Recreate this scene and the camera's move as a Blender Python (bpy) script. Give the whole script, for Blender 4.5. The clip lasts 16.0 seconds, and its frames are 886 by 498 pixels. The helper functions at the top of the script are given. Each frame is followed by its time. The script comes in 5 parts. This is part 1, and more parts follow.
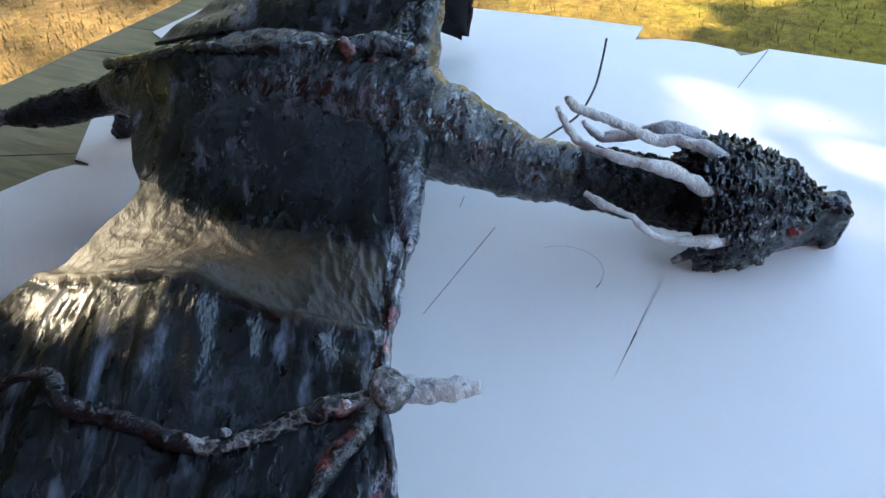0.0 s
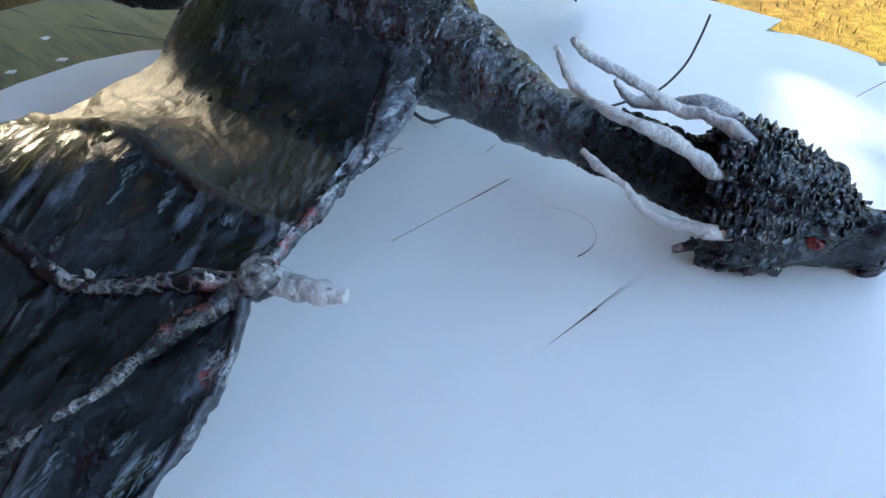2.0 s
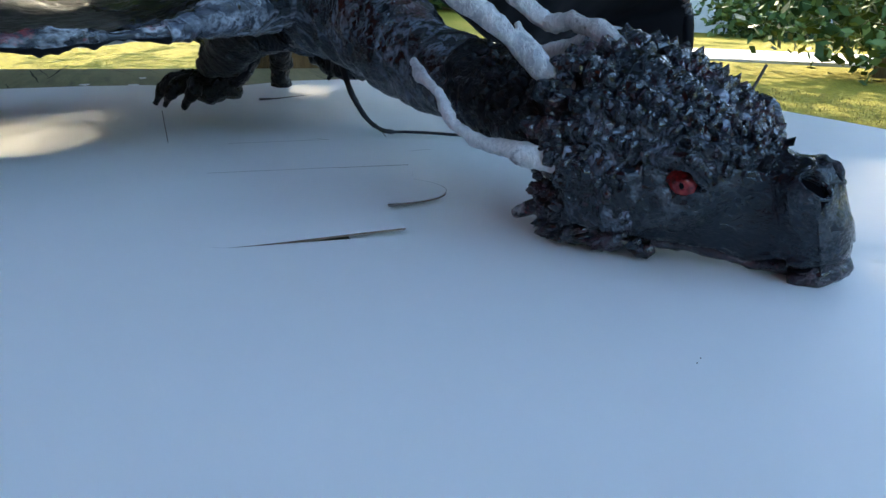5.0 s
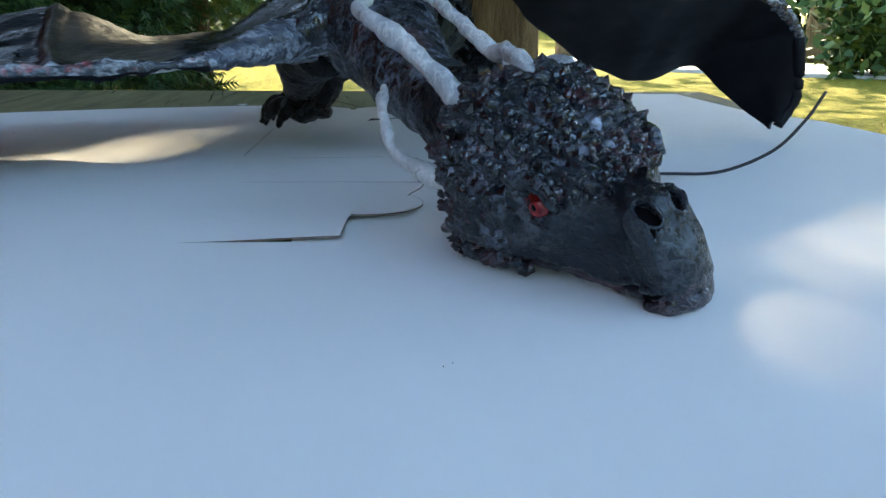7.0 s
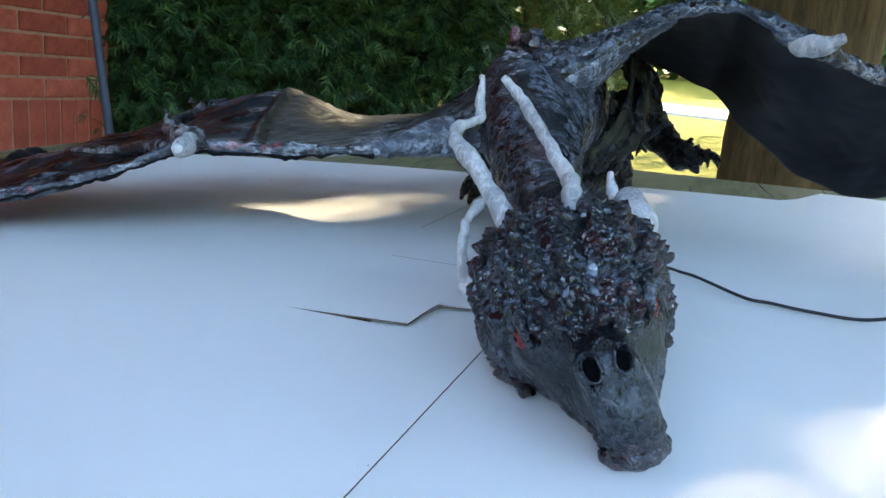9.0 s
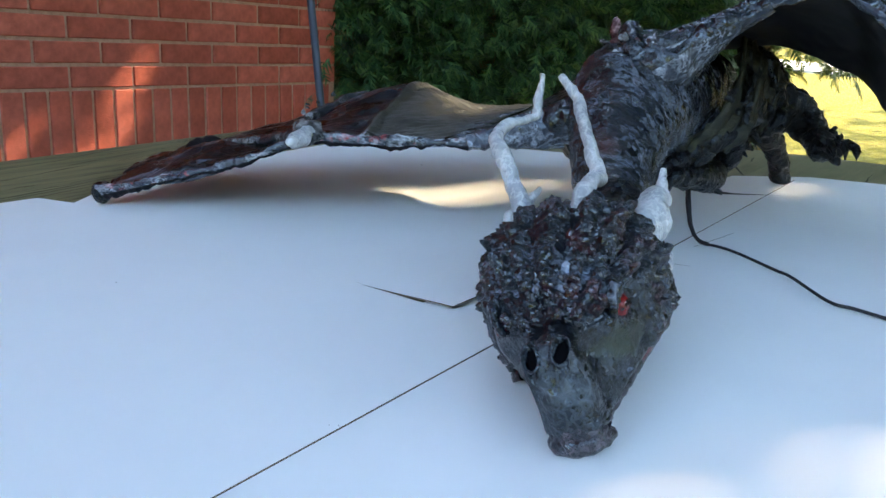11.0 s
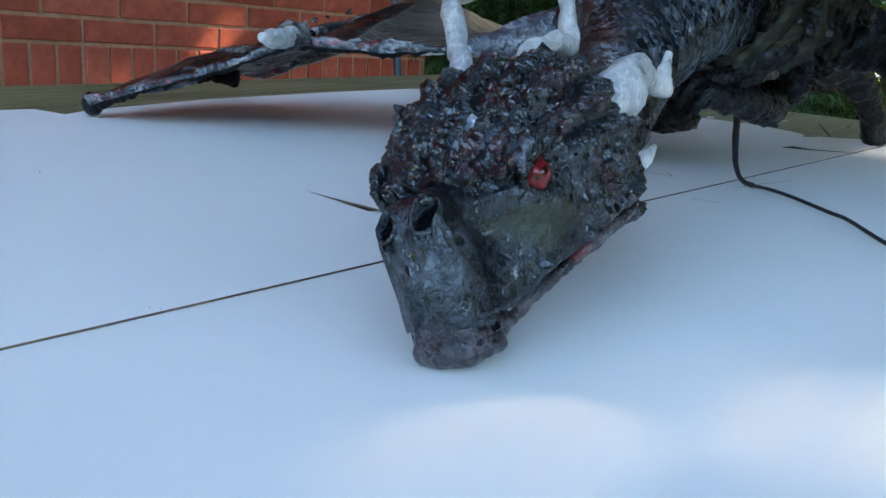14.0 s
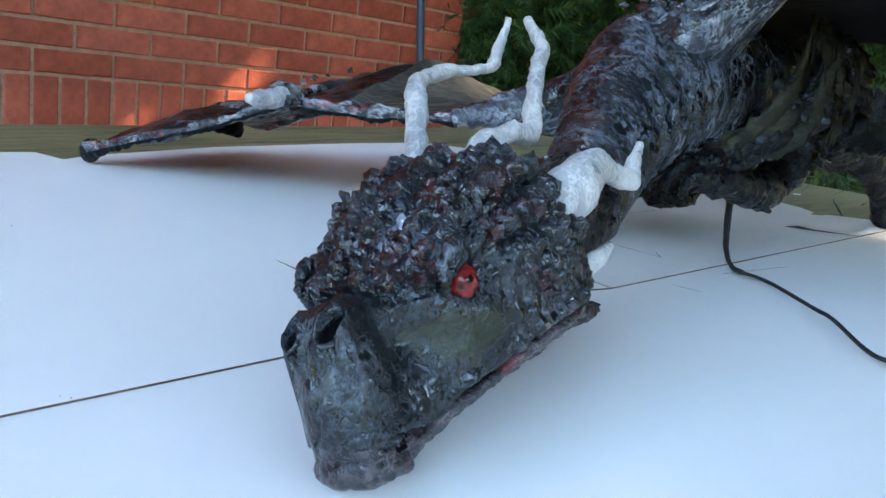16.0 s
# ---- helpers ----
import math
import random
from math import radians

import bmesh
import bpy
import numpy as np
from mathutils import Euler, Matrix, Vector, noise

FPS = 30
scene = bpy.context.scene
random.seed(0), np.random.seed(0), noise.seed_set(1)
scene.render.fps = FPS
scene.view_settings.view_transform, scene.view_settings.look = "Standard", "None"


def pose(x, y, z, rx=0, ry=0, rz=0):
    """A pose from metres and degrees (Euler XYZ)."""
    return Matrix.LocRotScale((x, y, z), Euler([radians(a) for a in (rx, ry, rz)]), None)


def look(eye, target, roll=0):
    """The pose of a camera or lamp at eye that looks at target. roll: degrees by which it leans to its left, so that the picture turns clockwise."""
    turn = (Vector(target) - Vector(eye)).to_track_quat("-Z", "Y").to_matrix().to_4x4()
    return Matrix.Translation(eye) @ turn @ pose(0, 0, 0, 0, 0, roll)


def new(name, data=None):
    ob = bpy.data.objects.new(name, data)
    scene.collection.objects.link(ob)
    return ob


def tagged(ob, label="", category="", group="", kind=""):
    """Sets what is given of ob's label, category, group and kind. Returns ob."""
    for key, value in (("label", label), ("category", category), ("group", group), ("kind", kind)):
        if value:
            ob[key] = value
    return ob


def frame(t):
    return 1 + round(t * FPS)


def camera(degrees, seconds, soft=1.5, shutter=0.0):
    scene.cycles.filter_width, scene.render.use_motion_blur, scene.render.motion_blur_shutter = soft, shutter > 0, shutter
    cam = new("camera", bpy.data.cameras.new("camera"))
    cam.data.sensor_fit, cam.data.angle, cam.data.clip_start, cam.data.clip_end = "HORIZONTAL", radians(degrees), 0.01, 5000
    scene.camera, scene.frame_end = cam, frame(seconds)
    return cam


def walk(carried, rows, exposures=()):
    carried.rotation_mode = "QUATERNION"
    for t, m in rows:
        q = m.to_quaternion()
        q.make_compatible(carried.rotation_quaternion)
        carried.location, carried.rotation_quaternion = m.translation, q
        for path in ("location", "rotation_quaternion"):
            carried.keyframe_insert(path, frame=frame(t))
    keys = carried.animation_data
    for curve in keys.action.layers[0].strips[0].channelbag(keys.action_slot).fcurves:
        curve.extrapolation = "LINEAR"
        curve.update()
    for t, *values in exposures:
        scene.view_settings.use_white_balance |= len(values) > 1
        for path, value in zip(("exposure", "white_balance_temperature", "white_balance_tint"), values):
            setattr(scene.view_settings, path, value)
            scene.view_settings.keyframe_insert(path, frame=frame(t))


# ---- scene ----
cam = camera(57.9, 16.0)
PATH = [
    (0, (0.115, -0.539, 1.216), (-0.702, 0.846, 0.027), -3.6),
    (0.5, (0.147, -0.52, 1.211), (-0.873, 0.707, 0.006), -4.4),
    (1, (0.207, -0.493, 1.199), (-0.982, 0.581, 0.002), -3.0),
    (1.5, (0.224, -0.464, 1.163), (-0.992, 0.573, -0.039), -1.6),
    (2, (0.256, -0.435, 1.154), (-0.91, 0.664, -0.044), -0.2),
    (2.5, (0.353, -0.395, 1.149), (-0.928, 0.607, -0.014), 1.2),
    (3, (0.426, -0.334, 1.134), (-1.032, 0.505, 0.052), 1.3),
    (3.5, (0.391, -0.258, 1.051), (-1.124, 0.582, 0.051), 1.9),
    (4, (0.395, -0.19, 0.953), (-1.218, 0.598, 0.071), 2.6),
    (4.5, (0.4, -0.147, 0.891), (-1.292, 0.618, 0.15), 2.9),
    (4.7, (0.393, -0.142, 0.876), (-1.338, 0.609, 0.213), 2.7),
    (7, (0.473, 0.034, 0.886), (-1.439, 0.152, 0.314), 0.5),
    (7.5, (0.468, 0.072, 0.898), (-1.457, -0.052, 0.368), 1.2),
    (8, (0.487, 0.127, 0.912), (-1.399, -0.3, 0.4), 2.4),
    (8.2, (0.502, 0.134, 0.917), (-1.377, -0.336, 0.416), 3.2),
    (10.3, (0.448, 0.302, 0.963), (-1.205, -0.686, 0.424), 1.5),
    (10.5, (0.448, 0.304, 0.963), (-1.174, -0.726, 0.409), 1.6),
    (11, (0.456, 0.333, 0.966), (-1.076, -0.82, 0.397), 1.3),
    (11.5, (0.464, 0.362, 0.958), (-0.979, -0.901, 0.388), 2.1),
    (12, (0.45, 0.392, 0.959), (-0.94, -0.927, 0.385), 3.2),
    (12.5, (0.43, 0.417, 0.956), (-0.924, -0.921, 0.344), 3.9),
    (13, (0.401, 0.425, 0.926), (-0.938, -0.91, 0.275), 4.0),
    (13.5, (0.352, 0.396, 0.888), (-0.987, -0.942, 0.241), 3.1),
    (14, (0.317, 0.36, 0.876), (-1.036, -0.996, 0.303), 2.9),
    (14.5, (0.3, 0.346, 0.871), (-1.08, -1.018, 0.388), 3.6),
    (15, (0.284, 0.342, 0.873), (-1.115, -1.026, 0.456), 4.3),
    (15.5, (0.278, 0.343, 0.876), (-1.12, -1.023, 0.453), 4.8),
    (16, (0.273, 0.371, 0.899), (-1.04, -1.058, 0.417), 5.2),
]
EXPOSURES = [(0.0, 3.89, 7110, 10), (1.5, 4.03, 7030, 9), (2.5, 3.74, 6800, 7), (3.5, 3.64, 6620, 6), (4.5, 3.21, 6290, 5), (5.5, 3.27, 6520, 4), (7.0, 3.39, 6720, 3), (8.2, 3.8, 6790, 5), (10.5, 3.88, 7080, 7), (12.5, 3.83, 7060, 6), (13.5, 3.62, 6830, 4), (14.5, 3.85, 7020, 5), (15.5, 4.13, 7330, 6), (16.0, 4.17, 7340, 6)]
walk(cam, [(t, look(eye, target, roll)) for t, eye, target, roll in PATH], EXPOSURES)

# ---- world and sun ----
SUN_TO = Vector((-0.75, 0.22, 0.58)).normalized()
world = bpy.data.worlds.new("sky")
scene.world = world
world.use_nodes = True
sky = world.node_tree.nodes.new("ShaderNodeTexSky")
sky.sky_type, sky.sun_disc = "NISHITA", False
sky.sun_elevation = math.asin(SUN_TO.z)
sky.sun_rotation = math.atan2(SUN_TO.x, SUN_TO.y)
back = world.node_tree.nodes["Background"]
back.inputs["Strength"].default_value = 0.15
world.node_tree.links.new(sky.outputs[0], back.inputs[0])
sun = new("sun", bpy.data.lights.new("sun", "SUN"))
sun.data.energy, sun.data.angle, sun.data.color = 2.7, radians(0.8), (1.0, 0.83, 0.60)
sun.matrix_world = look((0, 0, 8), Vector((0, 0, 8)) - SUN_TO)


# ---- materials ----
def graph(name, rough=0.6, metal=0.0, spec=0.5):
    m = bpy.data.materials.new(name)
    m.use_nodes = True
    bsdf = m.node_tree.nodes["Principled BSDF"]
    bsdf.inputs["Roughness"].default_value = rough
    bsdf.inputs["Metallic"].default_value = metal
    bsdf.inputs["Specular IOR Level"].default_value = spec
    return m, m.node_tree.nodes, m.node_tree.links, bsdf


def noise_node(n, l, scale, detail=6, stretch=None, rough=0.6, coord="Object", turn=0.0):
    tex, at = n.new("ShaderNodeTexNoise"), n.new("ShaderNodeTexCoord")
    tex.inputs["Scale"].default_value, tex.inputs["Detail"].default_value = scale, detail
    tex.inputs["Roughness"].default_value = rough
    src = at.outputs[coord]
    if turn:
        mp = n.new("ShaderNodeMapping")
        mp.inputs["Rotation"].default_value = (0, 0, turn)
        l.new(src, mp.inputs[0])
        src = mp.outputs[0]
    if stretch:
        mp = n.new("ShaderNodeMapping")
        mp.inputs["Scale"].default_value = stretch
        l.new(src, mp.inputs[0])
        src = mp.outputs[0]
    l.new(src, tex.inputs["Vector"])
    return tex.outputs["Fac"]


def ramp(n, l, fac, *stops):
    r = n.new("ShaderNodeValToRGB")
    e = r.color_ramp.elements
    while len(e) < len(stops):
        e.new(0.5)
    for k, (pos, col) in enumerate(stops):
        e[k].position, e[k].color = pos, (*col, 1)
    l.new(fac, r.inputs[0])
    return r.outputs[0]


def mixed(n, l, fac, a, b):
    m = n.new("ShaderNodeMix")
    m.data_type = "RGBA"
    for sock, v in ((0, fac), (6, a), (7, b)):
        if isinstance(v, tuple):
            m.inputs[sock].default_value = (*v, 1)
        elif isinstance(v, float):
            m.inputs[sock].default_value = v
        else:
            l.new(v, m.inputs[sock])
    return m.outputs[2]


def bump(n, l, bsdf, height, strength, dist, prev=None):
    b = n.new("ShaderNodeBump")
    b.inputs["Strength"].default_value, b.inputs["Distance"].default_value = strength, dist
    l.new(height, b.inputs["Height"])
    if prev:
        l.new(prev, b.inputs["Normal"])
    l.new(b.outputs[0], bsdf.inputs["Normal"])
    return b.outputs[0]


def grey(v):
    return (v, v, v)


def ridged(n, l, fac):
    """Thin crease lines out of a cloudy noise: 1 along the folds."""
    s = n.new("ShaderNodeMath")
    s.operation, s.inputs[1].default_value = "SUBTRACT", 0.5
    a = n.new("ShaderNodeMath")
    a.operation = "ABSOLUTE"
    k = n.new("ShaderNodeMath")
    k.operation, k.inputs[1].default_value, k.inputs[2].default_value = "MULTIPLY_ADD", -15.0, 1.0
    k.use_clamp = True
    l.new(fac, s.inputs[0]), l.new(s.outputs[0], a.inputs[0]), l.new(a.outputs[0], k.inputs[0])
    return k.outputs[0]


def painted(name, dark, hue, light, accent, rough=0.3, worn_glint=(0.51, 0.57), acc=(0.6, 0.7), scale=60, stretch=None, relief=0.004, streak=0.3, spec=0.3, turn=0.0, blotch=(0.46, 0.62), soft=0.0, wrinkle=0.35, fine=430, fleck=0.35, crisp=0.5, coat2=None, varnish=0.2, silver=0.0):
    """Acrylic paint over crumpled paper: a dark coat, lighter dry-brush and painted glints on the raised folds,
    coloured touches.
    """
    m, n, l, b = graph(name, rough, 0.0, spec)
    cloud = noise_node(n, l, scale * 0.30, 5, stretch, 0.6, turn=turn)
    broken = noise_node(n, l, scale * 1.8, 3, stretch, 0.55, turn=turn)
    f3 = noise_node(n, l, scale * 0.6, 5, (1.3, 0.8, 1.1), 0.65)
    crease = ridged(n, l, noise_node(n, l, scale * 1.3, 4, stretch, 0.6, turn=turn))
    base = mixed(n, l, ramp(n, l, cloud, (0.38, grey(0.0)), (0.68, grey(1.0))), dark, hue)
    geo = n.new("ShaderNodeNewGeometry")
    high = ramp(n, l, geo.outputs["Pointiness"], (worn_glint[0], grey(0.0)), (worn_glint[1], grey(1.0)))
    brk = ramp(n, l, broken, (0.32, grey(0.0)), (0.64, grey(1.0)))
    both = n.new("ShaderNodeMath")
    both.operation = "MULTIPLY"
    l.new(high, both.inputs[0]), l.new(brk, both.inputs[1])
    thin = n.new("ShaderNodeMath")
    thin.operation, thin.inputs[1].default_value = "MULTIPLY", streak
    patchy = ramp(n, l, noise_node(n, l, scale * 0.42, 5, stretch, 0.6, turn=turn * 0.8), (blotch[0], grey(0.0)), (blotch[1], grey(1.0)))
    pm = n.new("ShaderNodeMath")
    pm.operation = "MULTIPLY"
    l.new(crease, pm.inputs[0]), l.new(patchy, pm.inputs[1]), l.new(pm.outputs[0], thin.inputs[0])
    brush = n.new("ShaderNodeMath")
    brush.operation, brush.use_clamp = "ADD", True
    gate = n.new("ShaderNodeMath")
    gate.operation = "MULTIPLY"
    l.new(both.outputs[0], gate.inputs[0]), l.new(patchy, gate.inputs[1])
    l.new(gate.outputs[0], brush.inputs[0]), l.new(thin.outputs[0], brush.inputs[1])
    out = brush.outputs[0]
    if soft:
        # broad pale strokes, painting the sheen on the wing's folds into the colour
        sheen_stroke = ramp(n, l, noise_node(n, l, scale * 1.7, 4, (1.0, 0.24, 0.6), 0.6, turn=turn), (0.585, grey(0.0)), (0.74, grey(soft)))
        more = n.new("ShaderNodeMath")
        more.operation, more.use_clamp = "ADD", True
        l.new(out, more.inputs[0]), l.new(sheen_stroke, more.inputs[1])
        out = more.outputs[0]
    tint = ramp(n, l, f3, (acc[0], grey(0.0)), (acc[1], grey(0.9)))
    # fine crinkles of the tissue under the paint, their crests brushed with the pale colour, partly as glints
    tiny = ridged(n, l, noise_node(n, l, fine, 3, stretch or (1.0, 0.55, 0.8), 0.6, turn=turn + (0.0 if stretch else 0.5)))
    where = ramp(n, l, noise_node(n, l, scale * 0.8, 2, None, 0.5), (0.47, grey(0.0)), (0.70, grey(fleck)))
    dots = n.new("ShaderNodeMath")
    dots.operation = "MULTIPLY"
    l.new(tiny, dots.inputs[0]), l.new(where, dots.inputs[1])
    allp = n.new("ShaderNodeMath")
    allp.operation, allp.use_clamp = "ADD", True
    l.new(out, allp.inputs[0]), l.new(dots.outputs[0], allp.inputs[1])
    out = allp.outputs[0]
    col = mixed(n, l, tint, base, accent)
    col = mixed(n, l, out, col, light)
    if coat2:
        at2 = n.new("ShaderNodeAttribute")
        at2.attribute_name = "coat"
        shift = n.new("ShaderNodeMath")
        shift.operation, shift.inputs[1].default_value = "MULTIPLY_ADD", 0.9
        l.new(noise_node(n, l, 75, 6, (1.0, 0.5, 1.0), 0.7, turn=turn), shift.inputs[0])
        l.new(at2.outputs["Fac"], shift.inputs[2])
        edge2 = ramp(n, l, shift.outputs[0], (0.82, grey(0.0)), (1.08, grey(1.0)))
        second = mixed(n, l, ramp(n, l, cloud, (0.36, grey(0.0)), (0.66, grey(1.0))), coat2[0], coat2[1])
        second = mixed(n, l, out, second, coat2[2])
        col = mixed(n, l, edge2, col, second)
    l.new(col, b.inputs["Base Color"])
    if silver:
        pearl = n.new("ShaderNodeMath")
        pearl.operation, pearl.inputs[1].default_value = "MULTIPLY", silver
        l.new(out, pearl.inputs[0]), l.new(pearl.outputs[0], b.inputs["Metallic"])
    sheen = ramp(n, l, broken, (0.3, grey(max(rough - 0.08, 0.06))), (0.75, grey(rough + 0.08)))
    l.new(mixed(n, l, edge2, sheen, grey(rough + 0.24)) if coat2 else sheen, b.inputs["Roughness"])
    b.inputs["Specular Tint"].default_value = (0.80, 0.92, 1.0, 1)
    prev = bump(n, l, b, crease, 0.28, relief)
    prev = bump(n, l, b, noise_node(n, l, scale * 2.4, 2, stretch, 0.5, turn=turn), wrinkle, 0.0030, prev)
    bump(n, l, b, tiny, crisp, 0.0010, prev)
    b.inputs["Coat Weight"].default_value, b.inputs["Coat Roughness"].default_value = varnish, 0.10
    return m


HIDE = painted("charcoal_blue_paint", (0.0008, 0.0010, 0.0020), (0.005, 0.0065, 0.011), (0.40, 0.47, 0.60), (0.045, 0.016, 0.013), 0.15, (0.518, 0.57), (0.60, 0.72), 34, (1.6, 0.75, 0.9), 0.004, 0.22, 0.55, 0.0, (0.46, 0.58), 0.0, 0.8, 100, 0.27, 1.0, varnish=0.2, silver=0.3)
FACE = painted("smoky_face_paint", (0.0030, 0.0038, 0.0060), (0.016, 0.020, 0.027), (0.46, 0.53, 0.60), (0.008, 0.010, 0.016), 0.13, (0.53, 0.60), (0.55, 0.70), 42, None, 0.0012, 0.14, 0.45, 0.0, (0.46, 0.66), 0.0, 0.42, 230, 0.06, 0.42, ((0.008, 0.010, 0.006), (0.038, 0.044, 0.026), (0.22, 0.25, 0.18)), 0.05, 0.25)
# the pale colour on flake edges is partly dry-brush, partly painted glint
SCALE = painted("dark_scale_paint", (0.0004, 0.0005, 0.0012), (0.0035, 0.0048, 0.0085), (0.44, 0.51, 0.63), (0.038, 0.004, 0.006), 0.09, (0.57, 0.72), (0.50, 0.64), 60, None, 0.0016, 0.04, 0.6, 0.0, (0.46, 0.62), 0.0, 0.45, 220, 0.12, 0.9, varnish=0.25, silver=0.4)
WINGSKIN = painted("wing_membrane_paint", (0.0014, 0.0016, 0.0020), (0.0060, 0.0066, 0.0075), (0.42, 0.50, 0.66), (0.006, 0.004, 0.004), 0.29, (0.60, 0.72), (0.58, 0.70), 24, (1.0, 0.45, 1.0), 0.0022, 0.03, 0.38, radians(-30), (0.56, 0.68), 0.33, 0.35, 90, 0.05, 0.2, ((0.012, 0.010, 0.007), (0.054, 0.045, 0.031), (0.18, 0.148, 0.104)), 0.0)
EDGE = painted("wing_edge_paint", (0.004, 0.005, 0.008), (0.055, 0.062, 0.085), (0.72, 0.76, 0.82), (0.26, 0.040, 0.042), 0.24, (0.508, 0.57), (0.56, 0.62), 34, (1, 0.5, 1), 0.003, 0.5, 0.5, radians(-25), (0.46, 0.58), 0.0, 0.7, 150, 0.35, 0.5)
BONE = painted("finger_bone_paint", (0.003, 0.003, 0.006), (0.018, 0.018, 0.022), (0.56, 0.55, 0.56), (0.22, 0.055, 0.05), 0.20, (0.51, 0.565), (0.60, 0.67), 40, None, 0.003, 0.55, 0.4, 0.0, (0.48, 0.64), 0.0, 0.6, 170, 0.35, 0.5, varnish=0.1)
HORN = painted("horn_white_paint", (0.26, 0.27, 0.29), (0.58, 0.58, 0.58), (0.78, 0.77, 0.75), (0.09, 0.09, 0.10), 0.36, (0.50, 0.57), (0.58, 0.66), 95, (1.0, 1.0, 0.5), 0.003, 0.4, 0.4, 0.0, (0.3, 0.4), 0.0, 0.5, 220, 0.2, 0.4, varnish=0.2)
LIP = painted("lip_paint", (0.010, 0.008, 0.012), (0.046, 0.034, 0.042), (0.24, 0.19, 0.21), (0.120, 0.020, 0.026), 0.15, (0.52, 0.60), (0.58, 0.68), 80, None, 0.002, 0.25, 0.5, fine=260, fleck=0.5)
# matt black: shade of nostrils, mouth gap and nape put into colour; also pupils
PIT = graph("hollow_shade_pupil_black", 1.0, spec=0.0)[0]
PIT.node_tree.nodes["Principled BSDF"].inputs["Base Color"].default_value = (0.004, 0.004, 0.005, 1)
EYE, n_, l_, b_ = graph("red_eye", 0.18)
l_.new(ramp(n_, l_, noise_node(n_, l_, 160, 4), (0.35, (0.012, 0.001, 0.001)), (0.50, (0.14, 0.006, 0.008)), (0.7, (0.32, 0.022, 0.022))), b_.inputs["Base Color"])
CLOTH, n_, l_, b_ = graph("black_cloth", 0.55, spec=0.12)
l_.new(ramp(n_, l_, noise_node(n_, l_, 20, 4), (0.3, (0.0022, 0.0022, 0.0034)), (0.7, (0.005, 0.0055, 0.008))), b_.inputs["Base Color"])
bump(n_, l_, b_, noise_node(n_, l_, 1400, 2), 0.12, 0.0004)
LIMB = painted("black_limb_paint", (0.0008, 0.0008, 0.0011), (0.005, 0.005, 0.006), (0.15, 0.16, 0.17), (0.016, 0.015, 0.010), 0.30, (0.57, 0.70), (0.56, 0.68), 60, None, 0.003, 0.06, 0.25, wrinkle=0.6, fine=180, fleck=0.05, varnish=0.0)
STRIP = painted("olive_grey_strip_paint", (0.003, 0.003, 0.0025), (0.026, 0.026, 0.018), (0.17, 0.165, 0.11), (0.045, 0.045, 0.022), 0.46, (0.54, 0.64), (0.55, 0.68), 50, (1.0, 0.35, 1.0), 0.0012, 0.16, 0.2, radians(-30), (0.42, 0.60), varnish=0.0, fleck=0.1)
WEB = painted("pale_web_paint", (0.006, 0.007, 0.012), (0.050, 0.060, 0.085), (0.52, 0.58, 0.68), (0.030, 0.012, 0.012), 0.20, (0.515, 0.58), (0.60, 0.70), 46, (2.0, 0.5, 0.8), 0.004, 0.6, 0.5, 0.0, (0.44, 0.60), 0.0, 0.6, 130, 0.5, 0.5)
DAB = painted("dull_red_dab_paint", (0.014, 0.005, 0.006), (0.085, 0.020, 0.020), (0.34, 0.20, 0.20), (0.020, 0.010, 0.012), 0.24, (0.51, 0.57), (0.58, 0.68), 60, None, 0.003, 0.4, 0.45, fine=180, fleck=0.4)
DRAGON_MATS = [HIDE, FACE, SCALE, WINGSKIN, EDGE, BONE, HORN, LIP, PIT, EYE, CLOTH, LIMB, STRIP, WEB, DAB]
HI, FA, SC, WI, ED, BO, HO, LI, PI, EY, CL, LM, WT, WB, DB = range(15)

CARD, n_, l_, b_ = graph("white_card", 0.42, spec=0.35)
l_.new(ramp(n_, l_, noise_node(n_, l_, 3, 5), (0.3, (0.75, 0.75, 0.745)), (0.7, (0.81, 0.81, 0.80))), b_.inputs["Base Color"])
bump(n_, l_, b_, noise_node(n_, l_, 5, 3), 0.25, 0.01)
CUTLINE = graph("grey_card_cut", 0.8)[0]
CUTLINE.node_tree.nodes["Principled BSDF"].inputs["Base Color"].default_value = (0.42, 0.41, 0.40, 1)
CARDEDGE, n_, l_, b_ = graph("brown_card_edge", 0.85)
l_.new(ramp(n_, l_, noise_node(n_, l_, 90, 3), (0.3, (0.07, 0.046, 0.03)), (0.7, (0.16, 0.11, 0.07))), b_.inputs["Base Color"])

OLIVE, n_, l_, b_ = graph("olive_weathered_paint", 0.55)
grain = noise_node(n_, l_, 14, 8, (0.6, 5, 1))
col = ramp(n_, l_, grain, (0.3, (0.055, 0.054, 0.024)), (0.48, (0.145, 0.140, 0.060)), (0.72, (0.26, 0.235, 0.115)))
blot = ramp(n_, l_, noise_node(n_, l_, 3.5, 5), (0.4, grey(0.0)), (0.7, grey(1.0)))
l_.new(mixed(n_, l_, blot, col, (0.215, 0.19, 0.095)), b_.inputs["Base Color"])
bump(n_, l_, b_, grain, 0.4, 0.004)
CRACK = graph("dark_crack", 0.9)[0]
CRACK.node_tree.nodes["Principled BSDF"].inputs["Base Color"].default_value = (0.015, 0.015, 0.01, 1)

